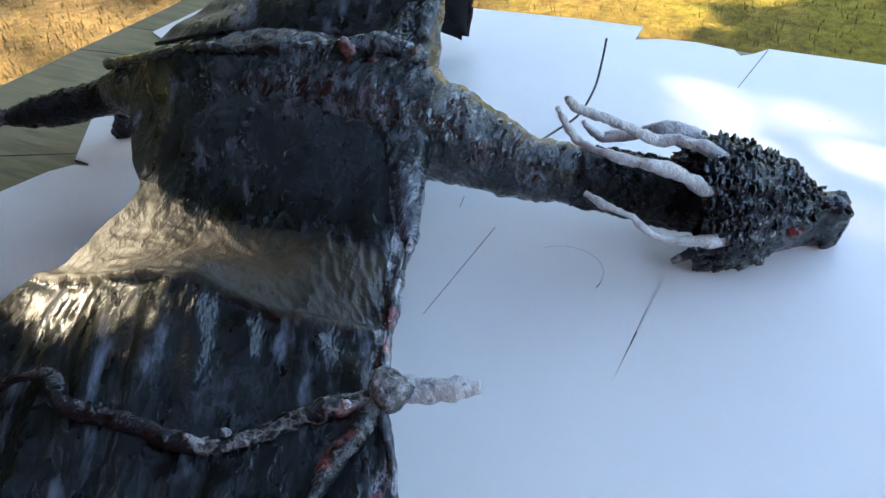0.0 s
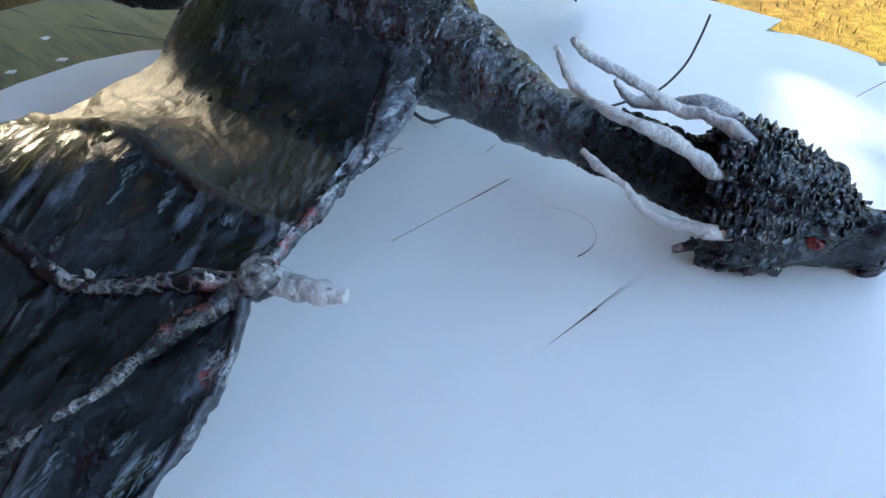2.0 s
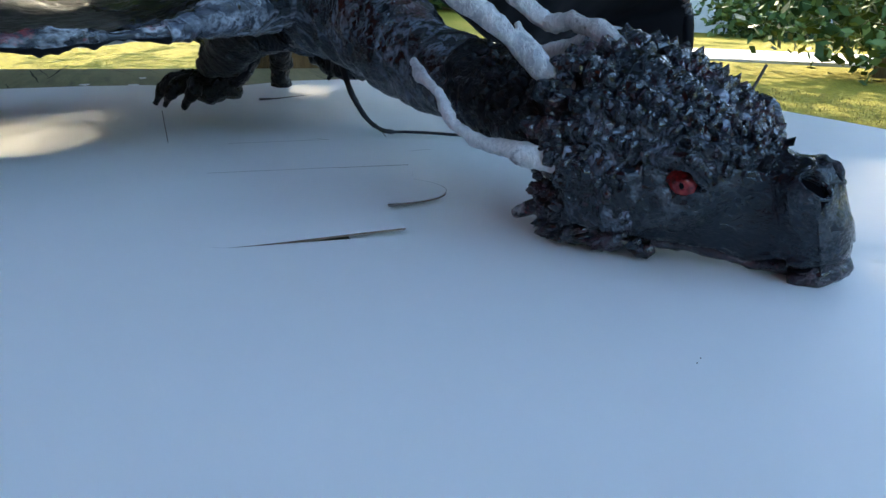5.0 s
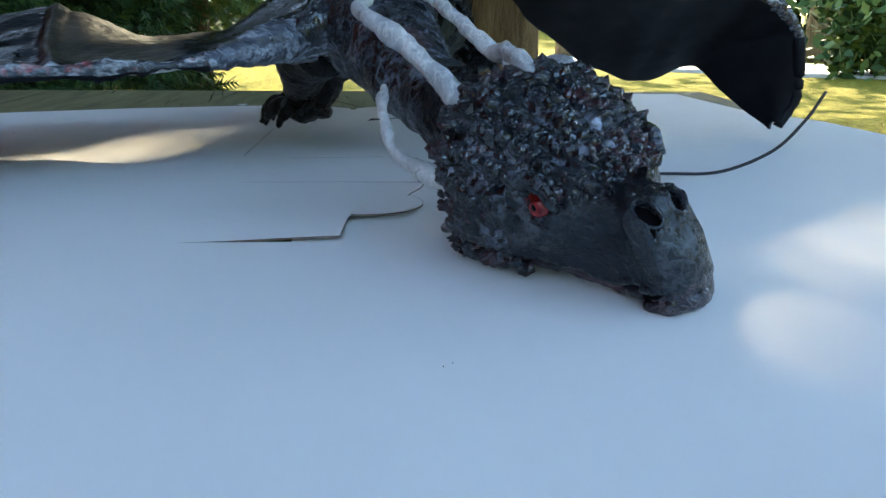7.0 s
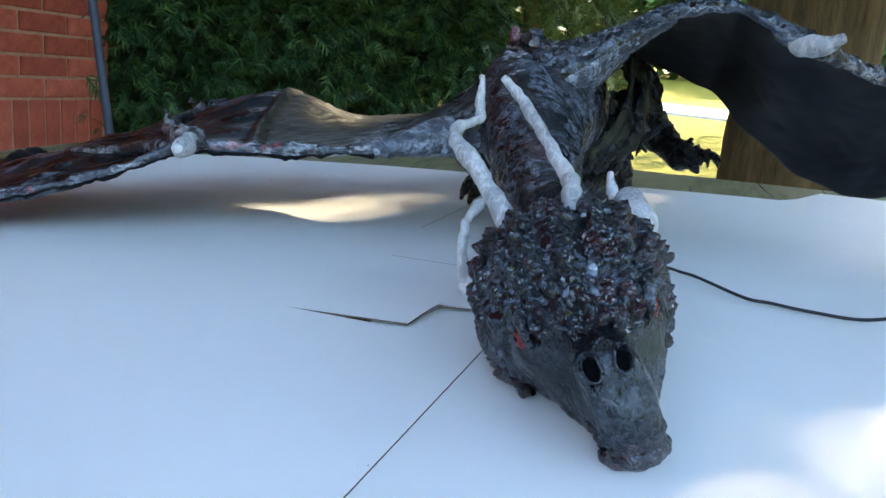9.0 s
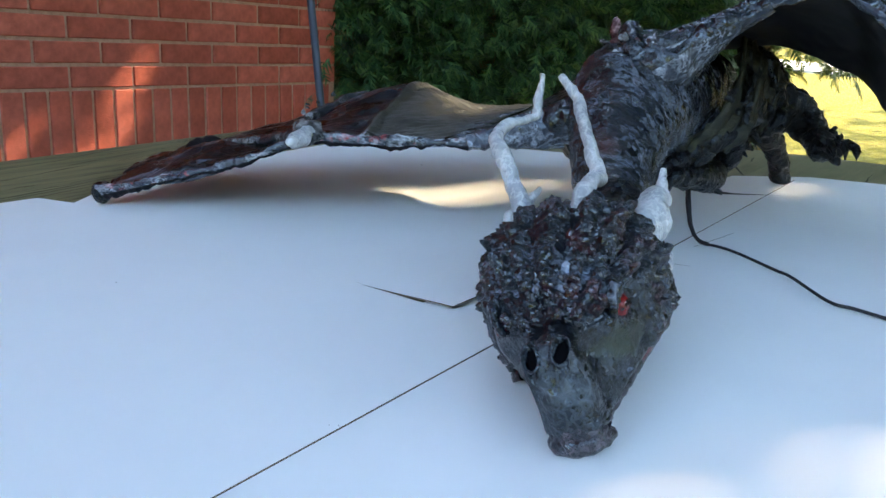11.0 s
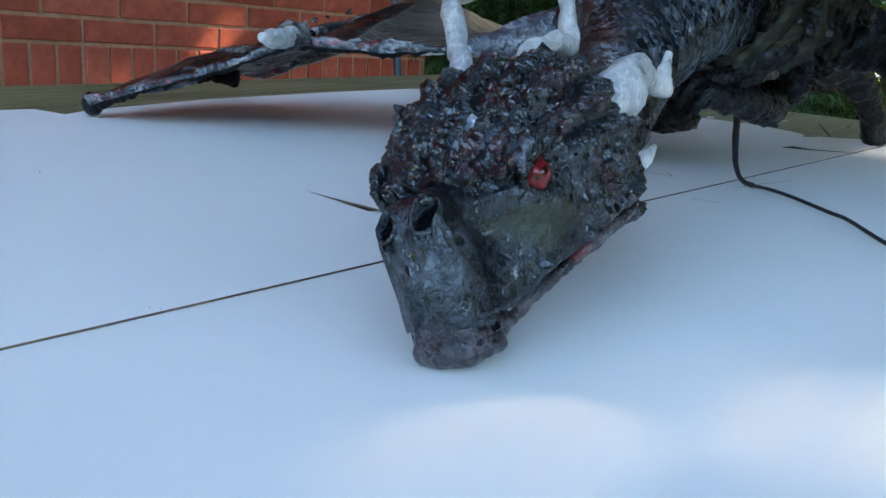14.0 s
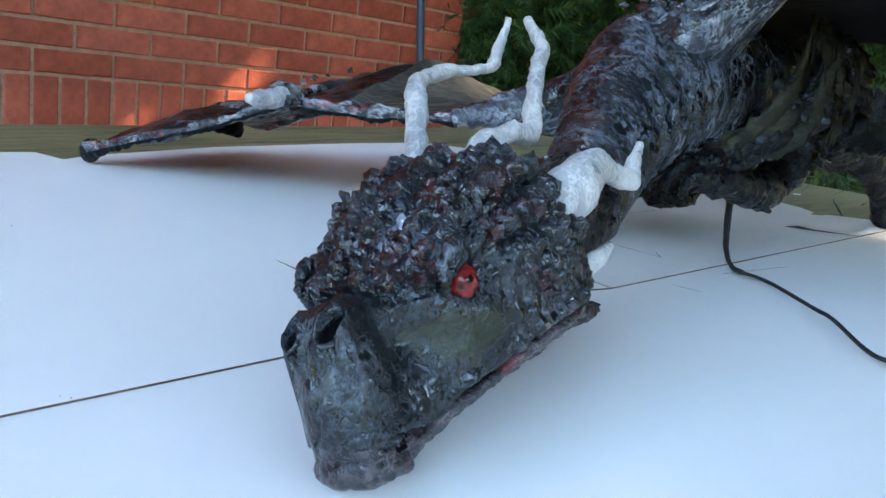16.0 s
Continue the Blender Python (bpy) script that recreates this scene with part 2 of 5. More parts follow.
BRICK, n_, l_, b_ = graph("red_brick", 0.85, spec=0.2)
info = n_.new("ShaderNodeObjectInfo")
tone = ramp(n_, l_, info.outputs["Random"], (0.0, (0.40, 0.092, 0.060)), (0.5, (0.49, 0.116, 0.078)), (1.0, (0.57, 0.148, 0.100)))
spots = ramp(n_, l_, noise_node(n_, l_, 30, 8), (0.32, grey(0.62)), (0.68, grey(1.0)))
mul = n_.new("ShaderNodeMix")
mul.data_type, mul.blend_type = "RGBA", "MULTIPLY"
mul.inputs[0].default_value = 1.0
l_.new(tone, mul.inputs[6]), l_.new(spots, mul.inputs[7]), l_.new(mul.outputs[2], b_.inputs["Base Color"])
bump(n_, l_, b_, noise_node(n_, l_, 120, 6, (1, 1, 3)), 0.5, 0.003)
MORTAR, n_, l_, b_ = graph("grey_mortar", 0.95, spec=0.1)
l_.new(ramp(n_, l_, noise_node(n_, l_, 60, 6), (0.3, (0.34, 0.19, 0.135)), (0.7, (0.48, 0.30, 0.22))), b_.inputs["Base Color"])
bump(n_, l_, b_, noise_node(n_, l_, 150, 5), 0.6, 0.003)

LAWN, n_, l_, b_ = graph("lawn", 0.9, spec=0.1)
g1 = noise_node(n_, l_, 0.5, 6)
g2 = noise_node(n_, l_, 14, 10, rough=0.75)
lawn_c = ramp(n_, l_, g2, (0.3, (0.042, 0.036, 0.006)), (0.5, (0.16, 0.14, 0.014)), (0.7, (0.29, 0.235, 0.032)))
litter = ramp(n_, l_, g2, (0.3, (0.045, 0.027, 0.009)), (0.55, (0.145, 0.092, 0.024)), (0.75, (0.25, 0.16, 0.05)))
at_ = n_.new("ShaderNodeTexCoord")
far_ = n_.new("ShaderNodeVectorMath")
far_.operation = "DISTANCE"
far_.inputs[1].default_value = (-2.3, 1.1, 0)
l_.new(at_.outputs["Object"], far_.inputs[0])
sumn = n_.new("ShaderNodeMath")
sumn.operation = "MULTIPLY_ADD"
sumn.inputs[1].default_value = 0.14
l_.new(far_.outputs["Value"], sumn.inputs[0]), l_.new(g1, sumn.inputs[2])
mask = ramp(n_, l_, sumn.outputs[0], (0.72, grey(0.0)), (0.92, grey(1.0)))
l_.new(mixed(n_, l_, mask, litter, lawn_c), b_.inputs["Base Color"])
bump(n_, l_, b_, g2, 1.0, 0.05)
BLADE, n_, l_, b_ = graph("grass_blade", 0.6, spec=0.2)
geo = n_.new("ShaderNodeNewGeometry")
l_.new(ramp(n_, l_, geo.outputs["Random Per Island"], (0.0, (0.04, 0.042, 0.007)), (0.6, (0.13, 0.105, 0.016)), (1.0, (0.22, 0.135, 0.04))), b_.inputs["Base Color"])
ROADM, n_, l_, b_ = graph("pale_concrete", 0.9)
l_.new(ramp(n_, l_, noise_node(n_, l_, 3, 6), (0.3, (0.38, 0.36, 0.33)), (0.7, (0.52, 0.50, 0.46))), b_.inputs["Base Color"])
BARK, n_, l_, b_ = graph("tree_bark", 0.9, spec=0.2)
bk = noise_node(n_, l_, 12, 10, (1, 1, 0.18), 0.7)
l_.new(ramp(n_, l_, bk, (0.3, (0.030, 0.022, 0.011)), (0.48, (0.12, 0.085, 0.040)), (0.72, (0.24, 0.175, 0.085))), b_.inputs["Base Color"])
bump(n_, l_, b_, bk, 1.0, 0.09)


def leafy(name, a, b2, c, rough=0.5):
    m, n, l, b = graph(name, rough, spec=0.15)
    g = n.new("ShaderNodeNewGeometry")
    l.new(ramp(n, l, g.outputs["Random Per Island"], (0.0, a), (0.55, b2), (1.0, c)), b.inputs["Base Color"])
    b.inputs["Subsurface Weight"].default_value = 0.0
    return m


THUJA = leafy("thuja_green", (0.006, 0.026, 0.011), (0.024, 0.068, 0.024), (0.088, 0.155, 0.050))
# lighter copy of the thuja green, with sunlight put into the colour
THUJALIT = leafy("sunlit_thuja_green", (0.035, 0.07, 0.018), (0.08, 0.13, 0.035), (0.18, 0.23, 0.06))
LEAF = leafy("tree_leaf", (0.03, 0.06, 0.012), (0.06, 0.10, 0.02), (0.10, 0.14, 0.03))
FARLEAF = leafy("far_foliage", (0.02, 0.045, 0.012), (0.06, 0.10, 0.025), (0.15, 0.19, 0.05))
CORD = graph("black_cord", 0.5)[0]
CORD.node_tree.nodes["Principled BSDF"].inputs["Base Color"].default_value = (0.008, 0.008, 0.01, 1)
POLEM = graph("blue_grey_metal", 0.45, 0.3)[0]
POLEM.node_tree.nodes["Principled BSDF"].inputs["Base Color"].default_value = (0.035, 0.05, 0.08, 1)
SIDING, n_, l_, b_ = graph("white_siding", 0.7)
l_.new(ramp(n_, l_, noise_node(n_, l_, 4, 4), (0.3, (0.44, 0.44, 0.43)), (0.7, (0.54, 0.54, 0.52))), b_.inputs["Base Color"])
ROOFM, n_, l_, b_ = graph("grey_shingle", 0.9)
l_.new(ramp(n_, l_, noise_node(n_, l_, 8, 6), (0.3, (0.08, 0.08, 0.085)), (0.7, (0.16, 0.155, 0.15))), b_.inputs["Base Color"])
PANEM = graph("dark_window_glass", 0.08)[0]
PANEM.node_tree.nodes["Principled BSDF"].inputs["Base Color"].default_value = (0.03, 0.035, 0.04, 1)


# ---- mesh helpers ----
class Mesh:
    """Vertices, faces and material slots, gathered piece by piece into one mesh."""

    def __init__(self):
        self.v, self.f, self.m, self.smooth, self.coat = [], [], [], [], {}

    def add(self, verts, faces, mat=0, smooth=True, coat=()):
        o = len(self.v)
        self.coat.update({o + k: c for k, c in enumerate(coat)})
        self.v += [tuple(p) for p in verts]
        self.f += [tuple(o + i for i in face) for face in faces]
        self.m += [mat] * len(faces) if isinstance(mat, int) else list(mat)
        self.smooth += [smooth] * len(faces)

    def build(self, name, mats, parent=None, label=""):
        me = bpy.data.meshes.new(name)
        me.from_pydata(self.v, [], self.f)
        for m in mats if isinstance(mats, (list, tuple)) else [mats]:
            me.materials.append(m)
        me.polygons.foreach_set("material_index", self.m)
        me.polygons.foreach_set("use_smooth", self.smooth)
        if self.coat:
            at = me.attributes.new("coat", "FLOAT", "POINT")
            at.data.foreach_set("value", [self.coat.get(k, 0.0) for k in range(len(self.v))])
        me.update()
        ob = new(name, me)
        if parent:
            ob.parent = parent
        if label:
            ob["label"] = label
        return ob


def part(name, bm, material, parent=None, label=""):
    me = bpy.data.meshes.new(name)
    bm.to_mesh(me)
    bm.free()
    for m in material if isinstance(material, (list, tuple)) else [material]:
        me.materials.append(m)
    ob = new(name, me)
    if parent:
        ob.parent = parent
    if label:
        ob["label"] = label
    return ob


def catmull(pts, t):
    """A smooth curve through pts (array), at t in 0..1."""
    pts = np.asarray(pts, float)
    k = len(pts) - 1
    x = min(max(t, 0), 1) * k
    i = min(int(x), k - 1)
    u = x - i
    p1, p2 = pts[i], pts[i + 1]
    p0 = pts[i - 1] if i > 0 else 2 * p1 - p2
    p3 = pts[i + 2] if i + 2 <= k else 2 * p2 - p1
    return 0.5 * (2 * p1 + (p2 - p0) * u + (2 * p0 - 5 * p1 + 4 * p2 - p3) * u * u + (3 * p1 - p0 - 3 * p2 + p3) * u ** 3)


def rough_noise(p, freq, octaves=4):
    return noise.fractal(Vector(p) * freq, 0.8, 2.1, octaves)


def crumple(p, freq):
    """Creased-paper relief: sharp folds."""
    v = Vector(p) * freq
    return 1 - 2 * abs(noise.noise(v)) - abs(noise.noise(v * 2.3 + Vector((3, 1, 7)))) * 0.8


def tube(mesh, pts, radii, mat, seg=16, steps=40, amp=0.0, freq=60, flat=1.0, cap=True, kink=False, pull=(1.0, 1.0, 1.0), low=None):
    """A tapered limb along a curve, with lumpy skin."""
    pts = np.asarray(pts, float)
    k = len(pts) - 1

    def at(t):
        if kink:
            x = min(max(t, 0), 1) * k
            i = min(int(x), k - 1)
            a, b = catmull(pts, t), pts[i] + (pts[i + 1] - pts[i]) * (x - i)
            return 0.4 * a + 0.6 * b
        return catmull(pts, t)

    verts, faces = [], []
    up = Vector((0, 0, 1))
    for i in range(steps + 1):
        t = i / steps
        c = Vector(at(t))
        d = Vector(at(min(t + 0.01, 1)) - at(max(t - 0.01, 0))).normalized()
        side = d.cross(up)
        if side.length < 0.1:
            side = d.cross(Vector((1, 0, 0)))
        side.normalize()
        above = side.cross(d)
        r = float(np.interp(t, np.linspace(0, 1, len(radii)), radii))
        for j in range(seg):
            a = 2 * math.pi * j / seg
            n = side * math.cos(a) + above * math.sin(a) * flat
            p = c + n * r
            if amp:
                q = (p.x * pull[0], p.y * pull[1], p.z * pull[2])
                p += n * amp * (crumple(q, freq) * 0.62 + rough_noise(p, freq * 0.5, 2) * 0.8 + crumple(q, freq * 2.4) * 0.18)
            verts.append(p)
    for i in range(steps):
        for j in range(seg):
            a, b = i * seg + j, i * seg + (j + 1) % seg
            faces.append((a, b, b + seg, a + seg))
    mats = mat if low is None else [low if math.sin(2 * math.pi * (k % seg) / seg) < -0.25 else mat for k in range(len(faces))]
    if cap:
        o = len(verts)
        verts += [Vector(at(0)), Vector(at(1))]
        for j in range(seg):
            faces.append((o, (j + 1) % seg, j))
            faces.append((o + 1, steps * seg + j, steps * seg + (j + 1) % seg))
        if low is not None:
            mats += [mat] * (2 * seg)
    mesh.add(verts, faces, mats)


def patch(mesh, rows, mat, nu=60, nv=60, thick=0.003, relief=None, under=None, coat=None):
    """A skin through a net of control points (rows of points), with a thickness."""
    rows = [np.asarray(r, float) for r in rows]
    P = np.zeros((nu + 1, nv + 1, 3))
    for j in range(nv + 1):
        ctrl = [catmull(r, j / nv) for r in rows]
        for i in range(nu + 1):
            P[i, j] = catmull(ctrl, i / nu)
    du, dv = np.gradient(P, axis=0), np.gradient(P, axis=1)
    N = np.cross(du, dv)
    N /= np.linalg.norm(N, axis=2, keepdims=True) + 1e-9
    if np.mean(N[..., 2]) < 0:
        N = -N
    if relief:
        for i in range(nu + 1):
            for j in range(nv + 1):
                P[i, j] += N[i, j] * relief(P[i, j], i / nu, j / nv)
    top = [tuple(p) for p in P.reshape(-1, 3)]
    bot = [tuple(p) for p in (P - N * thick).reshape(-1, 3)]
    w, o = nv + 1, (nu + 1) * (nv + 1)
    ft, fb, rim, mt = [], [], [], []
    for i in range(nu):
        for j in range(nv):
            a = i * w + j
            ft.append((a, a + 1, a + w + 1, a + w))
            mt.append(mat if isinstance(mat, int) else mat(P[i, j], i / nu, j / nv))
            fb.append((o + a, o + a + w, o + a + w + 1, o + a + 1))
    loop = [j for j in range(nv)] + [i * w + nv for i in range(nu)] + [nu * w + j for j in range(nv, 0, -1)] + [i * w for i in range(nu, 0, -1)]
    for a, b in zip(loop, loop[1:] + loop[:1]):
        rim.append((a, o + a, o + b, b))
    second = [coat(P[i, j], i / nu, j / nv) for i in range(nu + 1) for j in range(nv + 1)] if coat else ()
    mesh.add(top + bot, ft + fb + rim, mt + [mt[0] if under is None else under] * len(fb) + [mt[0]] * len(rim), coat=second)
    return P


def blob(mesh, c, r, mat, seg=14, rings=9, amp=0.0, freq=60, turn=None):
    """A lumpy rounded knob with radii r."""
    verts, faces = [], []
    for i in range(rings + 1):
        th = math.pi * i / rings
        for j in range(seg):
            a = 2 * math.pi * j / seg
            d = Vector((math.sin(th) * math.cos(a), math.sin(th) * math.sin(a), math.cos(th)))
            q = Vector((d.x * r[0], d.y * r[1], d.z * r[2]))
            if turn:
                q = turn @ q
            p = Vector(c) + q
            if amp:
                p += (turn @ d if turn else d) * amp * rough_noise(p, freq, 3)
            verts.append(p)
    for i in range(rings):
        for j in range(seg):
            a, b = i * seg + j, i * seg + (j + 1) % seg
            faces.append((a, a + seg, b + seg, b))
    mesh.add(verts, faces, mat)


def knob(mesh, p, n, d, size, height, mat, rng):
    """One raised scale: a lopsided, ragged wedge on the skin at p, its point leaning along d."""
    n, d = Vector(n).normalized(), Vector(d)
    d = (d - n * d.dot(n)).normalized()
    s = n.cross(d)
    wide = rng.uniform(0.75, 1.15)
    verts = []
    for w, h, push in ((1.0, -0.3, 0.0), (0.80, 0.45, 0.10), (0.48, 0.92, 0.36)):
        for j in range(7):
            a = 2 * math.pi * j / 7 + 0.5 * rng.random()
            q = rng.uniform(0.68, 1.28)
            verts.append(p + (d * math.cos(a) * 1.05 + s * math.sin(a) * wide) * size * 0.5 * w * q + n * height * (h + rng.uniform(-0.18, 0.18)) + d * size * 0.6 * push)
    verts.append(p + n * height * rng.uniform(0.75, 1.1) + d * size * 0.30)
    faces = []
    for lev in range(2):
        for j in range(7):
            a, b = lev * 7 + j, lev * 7 + (j + 1) % 7
            faces.append((a, b, b + 7, a + 7))
    for j in range(7):
        faces.append((14 + j, 14 + (j + 1) % 7, 21))
    mesh.add(verts, faces, mat, smooth=rng.random() < 0.85)


def flake(mesh, p, n, d, width, height, thick, mat, rng, lean=0.5, curl=0.25):
    """One pinched blade of clay standing across the row: ragged crest, thin edge, leaning along d."""
    n, d = Vector(n).normalized(), Vector(d)
    d = (d - n * d.dot(n)).normalized()
    s = n.cross(d)
    cols = 5
    tops = [height * (1.0 - 0.45 * (2 * k / (cols - 1) - 1) ** 2) * rng.uniform(0.72, 1.18) for k in range(cols)]
    skew = rng.uniform(-0.25, 0.25)
    verts = []
    for lev, th, slim in ((-0.25, 1.0, 0.92), (0.5, 0.85, 1.0), (0.85, 0.6, 0.94), (1.0, 0.22, 0.86)):
        for face in (1, -1):
            for k in range(cols):
                x = 2 * k / (cols - 1) - 1
                h = tops[k] * lev
                verts.append(p + s * width * 0.5 * slim * (x + skew * max(lev, 0) * 0.5) + n * h + d * (lean * height * max(lev, 0) ** 2 + curl * width * 0.5 * x * x + face * thick * 0.5 * th * rng.uniform(0.8, 1.2)))
    faces, w = [], 2 * cols
    ring = list(range(cols)) + [cols + k for k in range(cols - 1, -1, -1)]
    for lev in range(3):
        for a, b in zip(ring, ring[1:] + ring[:1]):
            faces.append((lev * w + a, lev * w + b, (lev + 1) * w + b, (lev + 1) * w + a))
    for k in range(cols - 1):
        faces.append((3 * w + k, 3 * w + k + 1, 3 * w + cols + k + 1, 3 * w + cols + k))
    mesh.add(verts, faces, mat, smooth=rng.random() < 0.5)


# ---- ground, drive, distance ----
rng = random.Random(5)
gm = Mesh()
gx = [-400, -120, -60, -30, -20] + [-14 + i * 1.0 for i in range(29)] + [20, 30, 60, 120, 400]
nx = len(gx)
gm.add([(x, y, 0.03 * noise.noise(Vector((x * 0.3, y * 0.3, 0)))) for x in gx for y in gx],
       [(i * nx + j, (i + 1) * nx + j, (i + 1) * nx + j + 1, i * nx + j + 1) for i in range(nx - 1) for j in range(nx - 1)])
tagged(gm.build("ground", LAWN), "sunlit yellow-green lawn with reddish leaf litter under the tree", "lawn", kind="structure")

road_dir = Vector((3.0, 5.7, 0)).normalized()
road_side = Vector((-road_dir.y, road_dir.x, 0))
rm = Mesh()
rc = Vector((-13.0, 5.0, 0))
ring = []
for k in range(-30, 31):
    c = rc + road_dir * k * 2.0
    ring += [c - road_side * 1.3, c + road_side * 1.3]
rm.add([(p.x, p.y, 0.045) for p in ring] + [(p.x, p.y, -0.1) for p in ring],
       [(2 * k, 2 * k + 2, 2 * k + 3, 2 * k + 1) for k in range(60)]
       + [(122 + 2 * k, 2 * k, 2 * k + 2, 124 + 2 * k) for k in range(60)] + [(2 * k + 1, 123 + 2 * k, 125 + 2 * k, 2 * k + 3) for k in range(60)], smooth=False)
tagged(rm.build("road", ROADM), "pale concrete drive crossing the lawn", "driveway", kind="structure")


# ---- table ----
TX0, TX1, TY0, TY1, TZ = -0.99, 0.62, -0.86, 0.60, 0.746


def box(mesh, x0, x1, y0, y1, z0, z1, mat=0, b=0.0):
    if not b:
        v = [(x, y, z) for x in (x0, x1) for y in (y0, y1) for z in (z0, z1)]
        mesh.add(v, [(0, 1, 3, 2), (4, 6, 7, 5), (0, 4, 5, 1), (2, 3, 7, 6), (0, 2, 6, 4), (1, 5, 7, 3)], mat, False)
        return
    bm = bmesh.new()
    bmesh.ops.create_cube(bm, size=1.0)
    for v in bm.verts:
        v.co = Vector(((x0 + x1) / 2 + v.co.x * (x1 - x0), (y0 + y1) / 2 + v.co.y * (y1 - y0), (z0 + z1) / 2 + v.co.z * (z1 - z0)))
    bmesh.ops.bevel(bm, geom=bm.edges[:], offset=b, segments=2, affect="EDGES", profile=0.6)
    bm.verts.index_update()
    mesh.add([v.co for v in bm.verts], [[v.index for v in f.verts] for f in bm.faces], mat, False)
    bm.free()


table = new("garden_table")
tagged(table, "weathered olive-painted wooden garden table under the white card", "table")
tm = Mesh()
box(tm, TX0, TX1, TY0, TY1, TZ - 0.035, TZ, 0, 0.006)
tm.build("tabletop", OLIVE, table)
for k, (x, y) in enumerate(((TX0 + 0.09, TY0 + 0.09), (TX0 + 0.09, TY1 - 0.09), (TX1 - 0.09, TY0 + 0.09), (TX1 - 0.09, TY1 - 0.09))):
    m = Mesh()
    box(m, x - 0.045, x + 0.045, y - 0.045, y + 0.045, -0.03, TZ - 0.035, 0, 0.005)
    m.build("leg", OLIVE, table)
for x0, x1, y0, y1 in ((TX0 + 0.06, TX1 - 0.06, TY0 + 0.05, TY0 + 0.075), (TX0 + 0.06, TX1 - 0.06, TY1 - 0.075, TY1 - 0.05)):
    m = Mesh()
    box(m, x0, x1, y0, y1, TZ - 0.125, TZ - 0.036, 0, 0.003)
    m.build("apron", OLIVE, table)
# long hairline cracks in the paint
cm = Mesh()
for k in range(210):
    x, y = rng.uniform(TX0 + 0.02, TX1 - 0.03), rng.choice([rng.uniform(TY0 + 0.02, -0.55), rng.uniform(TY0 + 0.02, TY1 - 0.03)])
    ln, w = rng.uniform(0.04, 0.26), rng.uniform(0.0005, 0.0018)
    ang = rng.gauss(0.12, 0.12)
    pts = []
    for i in range(7):
        s = (i / 6 - 0.5) * ln
        off = 0.003 * noise.noise(Vector((k * 3.1, i * 0.7, 0)))
        ww = w * (1 - abs(i / 3 - 1) * 0.8)
        c = Vector((x + math.cos(ang) * s - math.sin(ang) * off, y + math.sin(ang) * s + math.cos(ang) * off, TZ + 0.0006))
        pts += [c + Vector((-math.sin(ang), math.cos(ang), 0)) * ww, c - Vector((-math.sin(ang), math.cos(ang), 0)) * ww]
    cm.add(pts, [(2 * i, 2 * i + 1, 2 * i + 3, 2 * i + 2) for i in range(6)], 0, False)
tagged(cm.build("crack", CRACK, table, "dark hairline cracks in the olive paint"), kind="stuff")

# small scraps of white paper lying on the bare tabletop
for x, y, turn in ((-0.838, -0.121, 10), (-0.754, -0.134, 35), (-0.761, -0.194, 50)):
    m = Mesh()
    w, h = rng.uniform(0.006, 0.010), rng.uniform(0.003, 0.005)
    m.add([(-w, -h, 0), (w * 0.7, -h * 1.1, 0), (w, h * 0.8, 0.001), (-w * 0.6, h, 0), (-w, -h, 0.0012), (w * 0.7, -h * 1.1, 0.0016), (w, h * 0.8, 0.0024), (-w * 0.6, h, 0.0014)],
          [(0, 3, 2, 1), (4, 5, 6, 7), (0, 1, 5, 4), (1, 2, 6, 5), (2, 3, 7, 6), (3, 0, 4, 7)], 0, False)
    ob = m.build("paper_scrap", CARD)
    ob.matrix_world = pose(x, y, TZ, rz=turn)
    tagged(ob, "tiny torn scrap of white paper on the tabletop", "paper scrap", "paper scraps")

# ---- the white card sheets ----
CZ = 0.750


def card(name, outline, z0, z1, label, parent=None, lift=None, step=0.0):
    """A flat piece of card cut to an outline; white faces, brown cut edge."""
    bm = bmesh.new()
    vs = [bm.verts.new((x, y, z1)) for x, y in outline]
    es = [bm.edges.new((vs[i], vs[(i + 1) % len(vs)])) for i in range(len(vs))]
    bmesh.ops.triangle_fill(bm, edges=es, use_beauty=True)
    if lift:
        for _ in range(3):
            bmesh.ops.subdivide_edges(bm, edges=bm.edges[:], cuts=1)
        bmesh.ops.triangulate(bm, faces=bm.faces[:])
    for f in bm.faces:
        if f.normal.z < 0:
            f.normal_flip()
    faces = bm.faces[:]
    r = bmesh.ops.extrude_face_region(bm, geom=faces)
    low = [e for e in r["geom"] if isinstance(e, bmesh.types.BMVert)]
    for v in low:
        v.co.z = z0
    bmesh.ops.recalc_face_normals(bm, faces=bm.faces[:])
    bm.normal_update()
    for f in bm.faces:
        f.material_index = 1 if abs(f.normal.z) < 0.5 else 0
    if lift:
        for v in bm.verts:
            v.co.z += lift(v.co.x, v.co.y)
    return part(name, bm, [CARD, CARDEDGE], parent, label)


SEAM = 0.0585
slit = 0.0006
LOW = CZ - 0.0013
